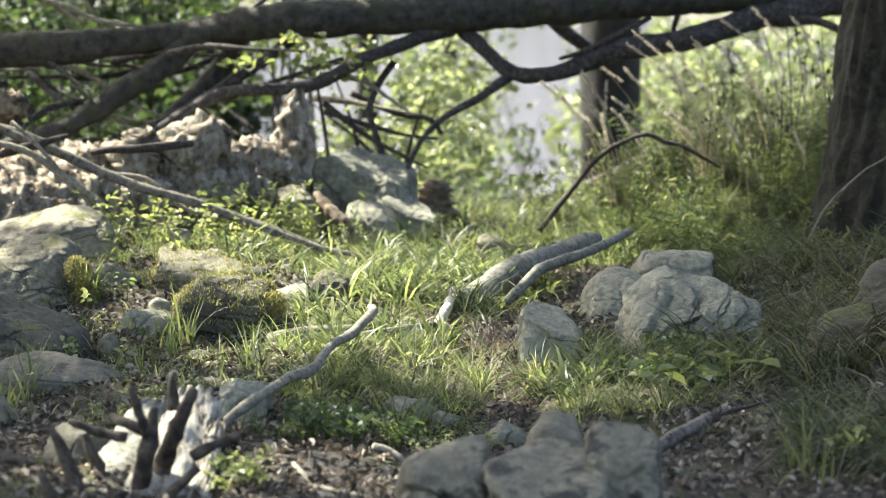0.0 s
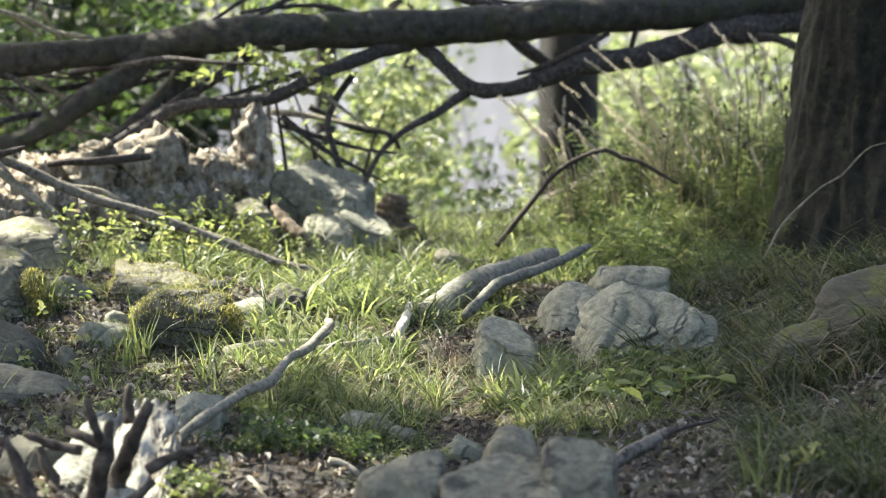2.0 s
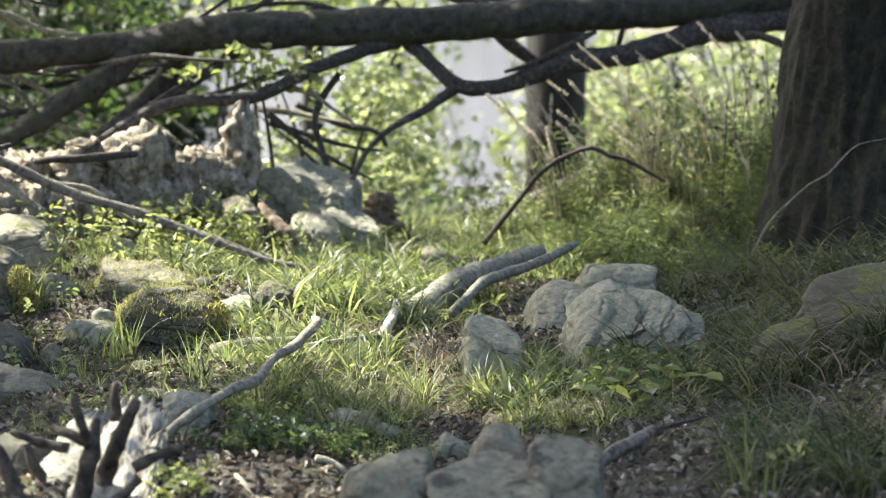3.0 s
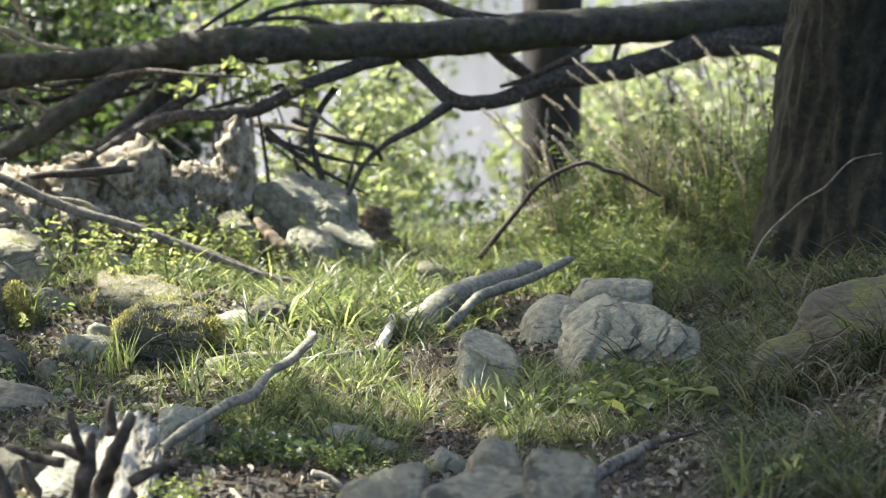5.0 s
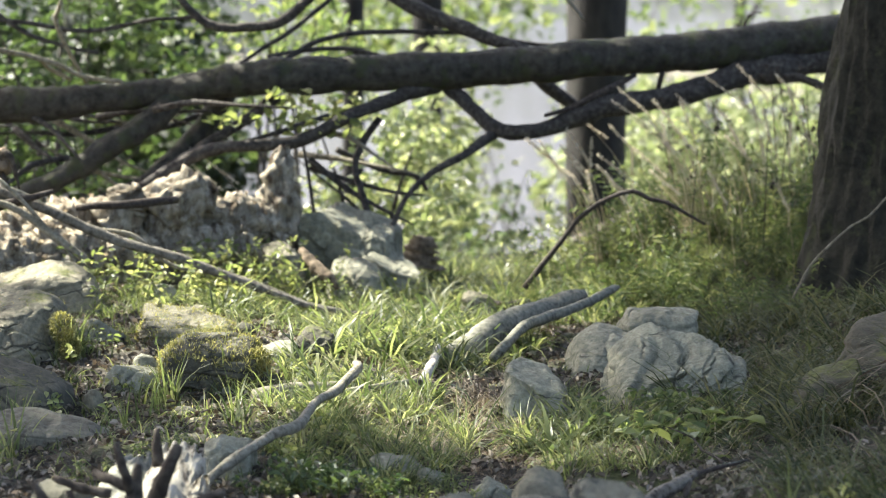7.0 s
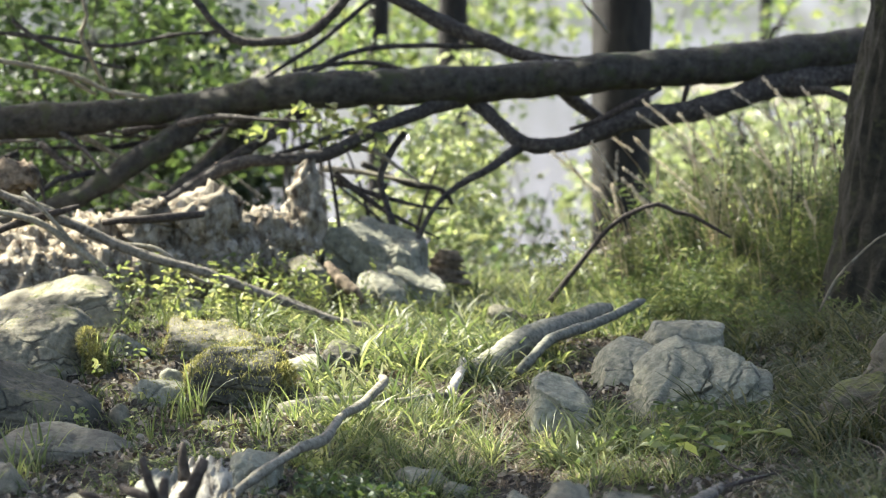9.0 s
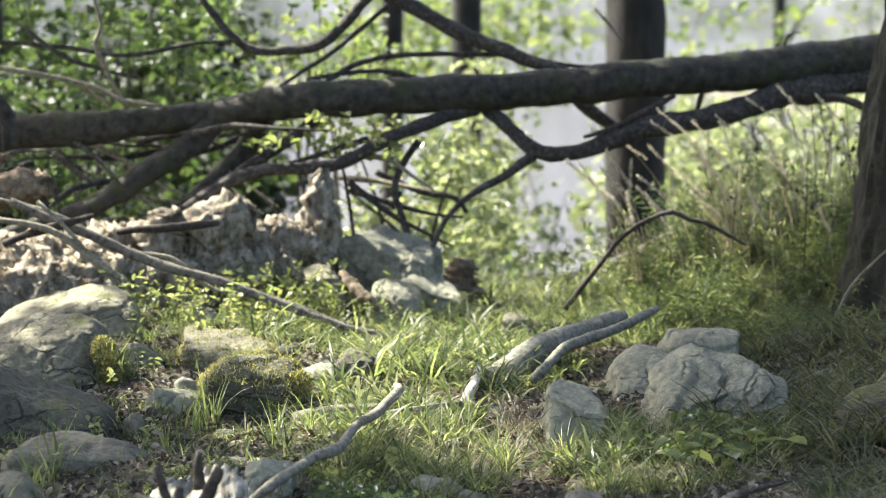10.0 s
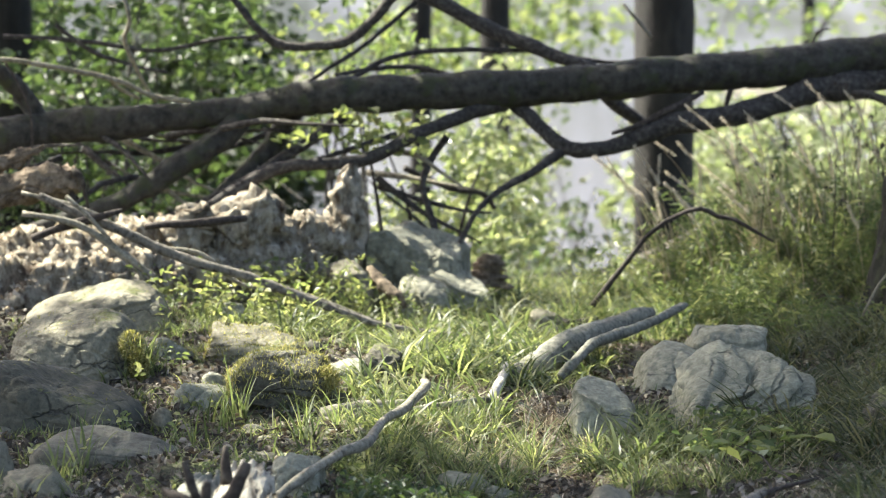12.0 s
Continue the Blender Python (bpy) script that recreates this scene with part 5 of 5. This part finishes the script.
branch(D, [(-0.923, 5.900, -0.020, 0.0187), (-0.942, 5.900, 0.048, 0.0148), (-0.962, 5.900, 0.103, 0.0086)], BROKEN_WOOD, stump, rough=0.2, knots=0.4, sides=10, seed=113, step=0.02)
branch(D, [(-1.074, 6.500, -0.016, 0.0148), (-1.148, 6.500, 0.002, 0.0172), (-1.281, 6.500, 0.017, 0.0172)], BROKEN_WOOD, stump, rough=0.2, knots=0.4, sides=10, seed=114, step=0.02)

# ---- grass ----


def grass(name, spots, seed, height, width, material, label, **kw):
    v, f = blades(np.concatenate(spots), seed, height, width, **kw)
    ob = mesh_object(name, v, f, material, None, True)
    return tagged(ob, label, "grass", kind="stuff")


grass("lush_grass", [tufts(-0.033, 10.432, 0.493, 1.044, 44, 46), tufts(-0.248, 8.536, 0.336, 0.832, 20, 44), tufts(0.440, 8.194, 0.168, 0.422, 10, 54), tufts(-0.693, 11.670, 0.262, 1.254, 14, 44), tufts(0.111, 11.992, 0.364, 1.024, 20, 45), tufts(-0.148, 10.306, 0.255, 0.610, 14, 60), tufts(-0.22, 9.35, 0.42, 0.42, 15, 50), tufts(-0.08, 9.85, 0.34, 0.42, 26, 60), tufts(0.12, 10.4, 0.3, 0.4, 14, 60), tufts(-0.62, 10.5, 0.3, 0.5, 10, 50), tufts(-0.72, 11.45, 0.32, 0.35, 16, 40)], 201, 0.28, 0.0145, GRASS, "lush sunlit green grass tufts", lean=(0.3, 1.75), droop=1.7)
grass("loose_grass", [patch(-0.033, 10.432, 0.493, 1.044, 500, 0.3), patch(-0.228, 8.514, 0.354, 0.858, 350, 0.3), patch(0.420, 8.088, 0.173, 0.628, 150, 0.3), patch(-0.693, 11.670, 0.262, 1.254, 250, 0.3), patch(0.111, 11.992, 0.364, 1.024, 400, 0.3)], 211, 0.2, 0.0085, GRASS, "loose grass blades between the tufts", lean=(0.3, 1.5), droop=1.4)
grass("young_grass", [patch(-0.854, 8.852, 0.050, 0.156, 26, 0.9), patch(-0.716, 8.802, 0.054, 0.094, 18, 0.9), patch(-0.895, 8.580, 0.039, 0.244, 30, 0.8), patch(-1.348, 9.378, 0.053, 0.182, 60, 0.8), patch(-1.280, 7.546, 0.051, 0.578, 60, 0.5), patch(0.942, 6.334, 0.064, 0.218, 18, 0.8), patch(1.524, 8.306, 0.075, 0.218, 26, 0.8), patch(-0.641, 7.942, 0.080, 0.226, 30, 0.8), patch(-0.966, 8.358, 0.056, 0.294, 24, 0.8)], 208, 0.24, 0.010, GRASS, "single broad young grass blades", lean=(0.1, 0.6))
grass("low_grass", [patch(-0.925, 10.184, 0.733, 2.720, 2000, 0.7), patch(-0.149, 7.870, 0.354, 0.394, 800, 0.5), patch(-1.080, 7.576, 0.256, 0.824, 250, 0.6), patch(0.844, 8.218, 0.511, 0.622, 1500, 0.5)], 202, 0.10, 0.0068, GRASS, "short grass between the stones", lean=(0.3, 1.5))
grass("shade_toned_grass", [patch(1.262, 8.428, 0.512, 0.744, 900, 0.4), patch(1.595, 10.266, 0.520, 1.210, 900, 0.4), patch(1.224, 6.838, 0.215, 0.622, 200, 0.4)], 203, 0.26, 0.0105, GRASS_SHADED, "loose grass coloured dark for the shade", lean=(0.5, 1.6), flow=(-0.7, -0.4))
grass("drooping_grass", [tufts(1.251, 8.354, 0.507, 0.818, 56, 46, 0.04), tufts(1.216, 6.838, 0.223, 0.626, 18, 60, 0.04), tufts(1.595, 10.266, 0.520, 1.210, 45, 55, 0.04), tufts(1.465, 8.184, 0.258, 0.444, 22, 60, 0.05)], 212, 0.36, 0.0088, GRASS_SHADED, "long drooping grass tufts, coloured dark for the shade", lean=(0.5, 1.7), flow=(-0.7, -0.4), droop=1.3)
grass("bank_grass", [patch(1.7, 12.4, 1.3, 1.3, 4000, 0.4), patch(0.75, 12.0, 0.6, 0.8, 1700, 0.4), patch(0.2, 13.2, 1.2, 0.6, 2500, 0.3), patch(-1.5, 13.6, 1.5, 0.7, 1500, 0.3)], 204, 0.22, 0.008, GRASS_SHADED, "rough grass on the bank", lean=(0.5, 1.8), droop=1.4)
grass("sunlit_bank_grass", [patch(1.3, 12.9, 1.1, 1.1, 3600, 0.4), patch(1.8, 12.3, 0.7, 1.0, 1800, 0.4), patch(0.0, 13.6, 1.2, 0.6, 2600, 0.4), patch(0.3, 11.6, 0.6, 0.6, 900, 0.6)], 205, 0.26, 0.008, GRASS, "yellow-green grass on the bank", lean=(0.4, 1.8), droop=1.4)
grass("fine_grass", [tufts(-0.056, 10.422, 0.516, 1.142, 22, 55, 0.04), tufts(-0.227, 8.092, 0.372, 0.680, 40, 70, 0.04), tufts(0.602, 8.092, 0.391, 0.744, 34, 60, 0.04), tufts(-0.698, 11.326, 0.331, 1.590, 26, 50, 0.04), tufts(-1.195, 10.974, 0.296, 0.898, 16, 45, 0.04)], 210, 0.22, 0.0052, GRASS, "fine thin grass blades in tufts", lean=(0.3, 1.6), droop=1.2)
grass("dry_grass", [patch(1.05, 12.6, 0.6, 0.6, 120, 0.5), patch(1.6, 12.8, 0.7, 0.6, 140, 0.5)], 206, 0.66, 0.005, GRASS_DRY, "tall dry straw-coloured grass", lean=(0.1, 0.7), flow=(-0.8, 0))
grass("withered_tuft", [tufts(0.173, 8.710, 0.044, 0.226, 4, 60, 0.03)], 213, 0.2, 0.005, GRASS_BROWN, "withered brown grass tuft beside the split stone", lean=(0.4, 1.6), droop=1.5)
grass("thatch", [patch(0.337, 8.062, 0.381, 0.610, 2200, 0.3), patch(-0.266, 8.228, 0.296, 0.628, 1200, 0.4), patch(-0.15, 9.6, 0.45, 0.9, 900, 0.4)], 215, 0.13, 0.0045, GRASS_BROWN, "flattened dry brown grass between the tufts", lean=(0.9, 1.8))
grass("bank_turf", [tufts(1.5, 12.2, 1.0, 1.0, 95, 55, 0.05), tufts(0.8, 11.6, 0.5, 0.6, 26, 60, 0.05)], 214, 0.36, 0.007, GRASS, "arching light green grass on the bank", lean=(0.4, 1.6), droop=1.4, flow=(-0.4, -0.2))
grass("dry_tufts", [tufts(1.250, 7.498, 0.329, 1.054, 14, 14, 0.05)[:, :4], patch(0.199, 8.740, 0.088, 0.280, 160, 0.8), patch(-0.064, 8.358, 0.282, 0.698, 350, 0.5), patch(0.956, 8.234, 0.370, 1.138, 350, 0.3), patch(-0.10, 9.9, 0.5, 1.4, 330, 0.4)], 207, 0.17, 0.005, GRASS_DRY, "dry blades among the grass", lean=(0.6, 1.6))


rim = []
for x, y, a, b in RIMS:
    m = int(50 + 150 * a)
    q = RNG.uniform(np.pi * 0.9, np.pi * 2.1, m)
    gx, gy = x + a * 1.08 * np.cos(q) + RNG.normal(0, 0.02, m), y + b * 1.08 * np.sin(q) + RNG.normal(0, 0.02, m)
    rim.append(np.stack([gx, gy, ground(gx, gy), RNG.uniform(0.4, 1, m)], -1))
grass("foot_grass", rim, 209, 0.11, 0.0065, GRASS, "short grass at the feet of the stones", lean=(0.2, 1.3))


def ground_moss(n, seed):
    """Moss cushions on the soil between the stones."""
    r = np.random.default_rng(seed)
    cx, cy = r.uniform(-2.2, 0.3, 260), r.uniform(7.2, 11.5, 260)
    k = r.integers(0, 260, n)
    x, y = cx[k] + r.normal(0, 0.045, n), cy[k] + r.normal(0, 0.06, n)
    v, f = blades(np.stack([x, y, ground(x, y), r.uniform(0.5, 1.2, n)], -1), seed, 0.022, 0.0045, lean=(0.2, 1.4), segs=2)
    return tagged(mesh_object("ground_moss", v, f, MOSS, None, False), "yellow-green moss cushions on the soil", "moss", kind="stuff")


ground_moss(26000, 15)


def cushion(x, y, z, rx, ry, rz, n, seed):
    """A hanging cushion of yellow-green moss on the flank of a stone."""
    r = np.random.default_rng(seed)
    d = r.normal(size=(n, 3))
    d /= np.linalg.norm(d, axis=1)[:, None]
    d[:, 1] = -abs(d[:, 1])
    c = np.array([x, y, z]) + d * np.array([rx, ry, rz]) * r.uniform(0.8, 1.05, (n, 1))
    v, f = blades(np.concatenate([c, r.uniform(0.6, 1.2, (n, 1)), np.arctan2(d[:, 1:2], d[:, 0:1])], 1), seed, 0.028, 0.005, lean=(0.4, 1.8), segs=2)
    tagged(mesh_object("moss_cushion", v, f, MOSS, None, False), "yellow-green moss cushion hanging on a stone", "moss", kind="stuff")


for k, at in enumerate([(-1.37, 9.37, 0.185, 0.04, 0.05, 0.06), (-1.34, 9.35, 0.105, 0.035, 0.05, 0.05), (-1.87, 10.3, 0.14, 0.05, 0.05, 0.035), (-0.60, 8.86, 0.13, 0.04, 0.06, 0.045)]):
    cushion(*at, 700, 640 + k)


def seed_heads(spots, seed):
    """Tall straws with feathery seed heads that lean over."""
    r = random.Random(seed)
    for x, y in spots:
        st = new("seeding_grass")
        z = float(ground(x, y))
        h, a = r.uniform(0.5, 0.85), r.uniform(-0.6, 0.05)
        p = [(x + a * h * u ** 2 * 0.9, y + r.uniform(-0.01, 0.01), z + h * (u - 0.12 * u ** 3), 0.0022 * (1.2 - u * 0.7)) for u in (0, 0.3, 0.6, 0.85, 1.0)]
        branch("straw", p, GRASS_DRY, st, sides=5, seed=seed, step=0.08)
        cs = []
        for j in range(150):
            u = r.uniform(0, 1)
            q0, q1 = np.array(p[3][:3]), np.array(p[4][:3])
            cs.append(q0 + (q1 - q0) * (u * 2.3 - 1.1) + np.array([r.gauss(0, 0.0035), r.gauss(0, 0.0035), r.gauss(0, 0.0035)]))
        v, f = leaves(cs, 0.0, seed + 1, 0.02, 0.16, 0.1)
        mesh_object("seed_head", v, f, SEED, st, False)
        tagged(st, "tall dry grass straw with a feathery seed head", "grass", "seeding grasses on the bank")
        seed += 3


seed_heads([(rs.uniform(0.75, 2.0), rs.uniform(12.1, 13.3)) for _ in range(20)] + [(rs.uniform(0.75, 1.4), rs.uniform(12.0, 12.8)) for _ in range(14)] + [(rs.uniform(1.3, 2.1), rs.uniform(11.7, 12.7)) for _ in range(10)], 500)


seed_heads([(-0.813, 12.904, 0.014)[:2], (-0.732, 12.268, 0.033)[:2], (-0.893, 12.584, 0.016)[:2], (-0.664, 12.300, 0.016)[:2]], 560)


def dead_stalk(x, y, h, seed):
    """A dark dry weed stalk with small withered heads."""
    r = random.Random(seed)
    st = new("dead_stalk")
    z = float(ground(x, y))
    l = r.uniform(-0.12, 0.12)
    branch("stem", [(x, y, z, 0.004), (x + l * 0.4, y, z + h * 0.5, 0.003), (x + l, y, z + h, 0.002)], STICK_DARK, st, sides=5, seed=seed, crook=1.5)
    for k in range(5):
        u = r.uniform(0.5, 1.0)
        q = (x + l * u, y, z + h * u)
        e = (q[0] + r.uniform(-0.06, 0.06), y + r.uniform(-0.04, 0.04), q[2] + r.uniform(0.0, 0.07))
        twig = branch("side_stem", [(*q, 0.0016), (*e, 0.0012)], STICK_DARK, st, sides=4, seed=seed + k, step=0.03)
        v, f = leaves([np.array(e) + np.array([r.gauss(0, 0.006), r.gauss(0, 0.006), r.gauss(0, 0.006)]) for _ in range(10)], 0.0, seed + k, 0.016, 0.6)
        mesh_object("withered_head", v, f, STICK_DARK, twig, False)
    return tagged(st, "dark withered weed stalk with small heads", "plant", "dead stalks on the bank")


for k in range(11):
    dead_stalk(rs.uniform(1.2, 2.0), rs.uniform(12.0, 13.0), rs.uniform(0.5, 0.85), 600 + 10 * k)

# ---- litter ----
n = 42000
lx, ly = RNG.uniform(-2.6, 2.6, n), 5.0 + 7.5 * RNG.uniform(0, 1, n) ** 1.3
v, f = leaves(np.stack([lx, ly, ground(lx, ly) + RNG.uniform(0.002, 0.022, n)], -1), 0.6, 301, 0.031, 0.5, 0.4, 0.9)
tagged(mesh_object("leaf_litter", v, f, LITTER, None, False), "brown dead leaves and bark chips on the soil", "leaf litter", kind="stuff")


def litter_twigs(n, seed):
    r = random.Random(seed)
    verts, faces = [], []
    for k in range(n):
        x, y = r.uniform(-2.4, 2.2), 5.2 + 6.5 * r.random() ** 1.4
        a, l = r.uniform(0, 6.28), r.uniform(0.04, 0.16)
        pts = [(x + math.cos(a) * l * u, y + math.sin(a) * l * u, float(ground(x + math.cos(a) * l * u, y + math.sin(a) * l * u)) + 0.006 + r.uniform(0, 0.012), 0.0028 * (1.2 - 0.6 * u)) for u in (0, 0.5, 1)]
        v, f = tube(pts, sides=5, seed=k, step=0.04, crook=0.8)
        o = len(verts)
        verts += v
        faces += [tuple(q + o for q in g) for g in f]
    return tagged(mesh_object("twig_litter", verts, faces, STICK_DARK), "small broken twigs scattered on the soil", "twigs", kind="stuff")


litter_twigs(1100, 9)


def pebbles(n, seed):
    r = random.Random(seed)
    kinds = []
    for k in range(5):
        me = rock_mesh(1, 0.8, 0.6, 900 + k, detail=2, facets=6)
        me.materials.append(ROCK)
        kinds.append(me)
    for k in range(n):
        x, y, w = r.uniform(-2.2, 1.0), r.uniform(5.6, 11.0), r.uniform(0.02, 0.07)
        ob = new("pebble", kinds[k % 5])
        ob.matrix_basis = pose(x, y, float(ground(x, y)) + w * 0.1, 0, 0, r.uniform(0, 360)) @ Matrix.Scale(w, 4)
        tagged(ob, "small grey limestone pebble on the soil", "pebble", "pebbles on the forest soil")


pebbles(120, 13)

# ---- leafy plants ----


def herb(x, y, z, h, seed, material, label, n=8, size=0.03, reach=0.12, aspect=0.62, gap=0.028, name="herb"):
    """Several thin stems from a patch of ground, with leaves in pairs all along them."""
    p = new(name)
    r = random.Random(seed)
    cs = []
    for k in range(n):
        a = r.uniform(0, 6.28)
        o = reach * r.random() ** 0.5
        bx, by = x + math.cos(a) * o, y + math.sin(a) * o
        bz = float(ground(bx, by))
        l, b = h * r.uniform(0.6, 1.1), a + r.uniform(-0.8, 0.8)
        d = (math.cos(b) * r.uniform(0.15, 0.6), math.sin(b) * r.uniform(0.15, 0.6))
        pts = [(bx + d[0] * l * u ** 1.6, by + d[1] * l * u ** 1.6, bz + l * (u - 0.15 * u * u), 0.0022 * (1.15 - 0.7 * u)) for u in (0, 0.4, 0.75, 1)]
        branch("stem", pts, GRASS, p, sides=5, seed=seed + k, step=0.07)
        m = max(3, int(l / gap))
        for j in range(1, m + 1):
            u = 0.25 + 0.75 * j / m
            q = np.array([bx + d[0] * l * u ** 1.6, by + d[1] * l * u ** 1.6, bz + l * (u - 0.15 * u * u)])
            w = r.uniform(0, 6.28)
            for s in (-1, 1):
                cs.append(q + np.array([s * math.cos(w), s * math.sin(w), 0.1]) * size * 0.55)
    v, f = leaves(cs, 0.55, seed, size, aspect, 0.25, 0.6)
    mesh_object("leaves", v, f, material, p, False)
    return tagged(p, label, "plant")


for k, at in enumerate([(-1.004, 11.564, 0.058), (-0.913, 11.400, 0.049), (-1.019, 10.380, 0.147), (-1.335, 10.192, 0.112), (-1.311, 10.856, 0.099), (-1.224, 10.960, 0.101), (-1.159, 11.420, 0.078), (-1.477, 10.908, 0.131), (-1.090, 11.652, 0.081), (-1.441, 11.728, 0.127), (-1.312, 12.004, 0.114)]):
    herb(*at, 0.27, 400 + k, LEAF_YOUNG, "sunlit yellow-green leafy herb between the stones", 4, 0.046, 0.2, 0.45, 0.06)
for k in range(6):
    x, y = rs.uniform(-1.0, -0.5), rs.uniform(11.3, 11.8)
    herb(x, y, 0, rs.uniform(0.24, 0.36), 380 + 3 * k, LEAF_YOUNG, "slender leafy weed in the sun before the log", 4, 0.05, 0.12, 0.26, 0.045)
for k in range(5):
    x, y = rs.uniform(-1.15, -0.35), rs.uniform(10.1, 11.3)
    herb(x, y, 0, rs.uniform(0.14, 0.24), 430 + 10 * k, LEAF_YOUNG, "yellow-green leafy herb among the grass", 4, 0.05, 0.2, 0.4, 0.05)
for k, at in enumerate([(-0.910, 11.704, 0.049), (-0.826, 12.024, 0.030), (-0.745, 12.032, 0.015)]):
    herb(*at, 0.33, 420 + k, LEAF_YOUNG, "tall leafy weed with narrow leaves in the sun", 7, 0.034, 0.10, 0.35)
for k, at in enumerate([(-0.548, 6.248, -0.008), (-0.499, 6.356, -0.008), (-1.341, 7.716, -0.000), (-0.390, 7.644, -0.042), (-0.294, 7.892, -0.029), (-0.362, 8.212, -0.005)]):
    herb(*at, 0.07, 440 + k, LEAF_YOUNG, "low leafy seedling on the litter", 8, 0.03, 0.09)
for k, at in enumerate([(0.667, 8.012, -0.012), (0.764, 7.888, -0.010), (0.858, 7.756, -0.025), (0.990, 8.124, -0.011), (0.740, 8.228, 0.011), (0.875, 8.268, 0.005)]):
    herb(*at, 0.11, 450 + k, LEAF_MID, "broad-leaved seedling in the shade", 10, 0.045, 0.2, 0.5)
for k, at in enumerate([(0.455, 10.244, 0.012), (0.359, 10.152, 0.000), (0.541, 11.060, -0.011)]):
    herb(*at, 0.09, 460 + k, LEAF_YOUNG, "small yellow seedling beside the branch", 7, 0.026, 0.08)
for k in range(16):
    x, y = rs.uniform(0.6, 2.0), rs.uniform(11.4, 13.0)
    herb(x, y, 0, rs.uniform(0.22, 0.42), 470 + k, LEAF_MID if k % 2 else GRASS, "leafy undergrowth herb on the grassy bank", 10, 0.045, 0.2, 0.26, 0.03)
for k in range(10):
    x, y = rs.uniform(-1.9, -0.2), rs.uniform(8.2, 10.6)
    herb(x, y, 0, rs.uniform(0.06, 0.12), 490 + k, LEAF_YOUNG, "small creeping herb between the stones", 6, 0.03, 0.14)
for k in range(18):
    x, y = rs.uniform(0.55, 1.75), rs.uniform(10.6, 11.7)
    herb(x, y, 0, rs.uniform(0.13, 0.26), 1200 + 10 * k, LEAF_MID, "green narrow-leaved herb in the half shade", 6, 0.05, 0.18, 0.24, 0.035)
for k in range(26):
    x, y = rs.uniform(0.75, 2.3), rs.uniform(11.9, 13.6)
    herb(x, y, 0, rs.uniform(0.34, 0.66), 800 + 10 * k, (LEAF_YOUNG, LEAF_MID, GRASS)[k % 3], "tall narrow-leaved weed on the sunlit bank", 4, 0.06, 0.14, 0.2, 0.045)
for k in range(9):
    x, y = rs.uniform(-0.46, -0.14), rs.uniform(6.85, 7.3)
    herb(x, y, 0, rs.uniform(0.07, 0.12), 580 + k, LEAF, "dark leafy herb in the shaded hollow", 10, 0.03, 0.1, 0.5, 0.02)
herb(*(1.478, 11.660, 0.093), 0.13, 540, LEAF_YOUNG, "bright yellow-green sprig in the shaded grass", 3, 0.05, 0.04)
herb(*(1.065, 6.472, 0.007), 0.10, 541, LEAF_YOUNG, "small yellow-leaved seedling on dark litter", 3, 0.045, 0.05)
for k, at in enumerate([(-0.613, 12.104, 0.008), (-0.443, 11.948, -0.003), (-0.232, 12.236, 0.008), (-0.092, 11.968, 0.022), (-0.319, 11.368, 0.019)]):
    herb(*at, 0.16, 545 + k, LEAF_YOUNG, "leafy weed at the edge of the grass", 8, 0.028, 0.14, 0.45)
for k in range(8):
    x, y = rs.uniform(-1.0, 0.1), rs.uniform(6.9, 7.7)
    herb(x, y, 0, rs.uniform(0.06, 0.11), 560 + k, GRASS, "fine feathery green herb under the grass edge", 12, 0.018, 0.12, 0.4, 0.014)


def sapling(pts, spots, seed, label):
    """A thin dark stem that leans over, with broad flat leaves at its end."""
    p = new("sapling")
    branch("stem", pts, STICK_DARK, p, sides=6, seed=seed, crook=0.8, step=0.03)
    r = random.Random(seed)
    for x, y, z in spots:
        v, f = leaves([(x + r.gauss(0, 0.012), y + r.gauss(0, 0.02), z + r.gauss(0, 0.006)) for _ in range(2)], 1.1, seed, 0.075, 0.55, 0.2, 0.5)
        mesh_object("leaf", v, f, LEAF_YOUNG, p, False)
        seed += 1
    return tagged(p, label, "sapling")


sapling([(0.951, 7.200, -0.041, 0.006), (0.897, 7.300, -0.017, 0.0055), (0.852, 7.350, 0.025, 0.005), (0.815, 7.400, 0.039, 0.004), (0.794, 7.450, 0.068, 0.003), (0.722, 7.500, 0.094, 0.002)], [(0.924, 7.550, 0.115), (0.847, 7.550, 0.130), (0.778, 7.550, 0.104), (0.726, 7.550, 0.130), (0.666, 7.550, 0.100), (0.805, 7.550, 0.069), (0.875, 7.550, 0.000), (0.624, 7.550, 0.069), (0.693, 7.550, 0.052), (0.976, 7.550, 0.114), (0.572, 7.550, 0.112)], 700, "young leaning sapling with broad yellow-green leaves")


grass("withered_blades", [tufts(1.46, 8.0, 0.32, 0.6, 8, 6, 0.04), tufts(1.3, 7.3, 0.2, 0.4, 3, 6, 0.04)], 217, 0.5, 0.011, GRASS_BROWN, "long withered blades drooping over the shaded bank", lean=(0.7, 1.5), droop=1.5, flow=(-0.9, -0.4), segs=6)
grass("yellow_blades", [patch(1.394, 8.240, 0.05, 0.08, 7, 0.9), patch(1.455, 7.950, 0.05, 0.08, 7, 0.9), patch(0.932, 6.320, 0.05, 0.08, 7, 0.9), patch(1.016, 6.400, 0.05, 0.08, 7, 0.9)], 216, 0.24, 0.012, GRASS_YELLOW, "single yellow-green blades arching in the shade", lean=(0.6, 1.6), droop=1.8)
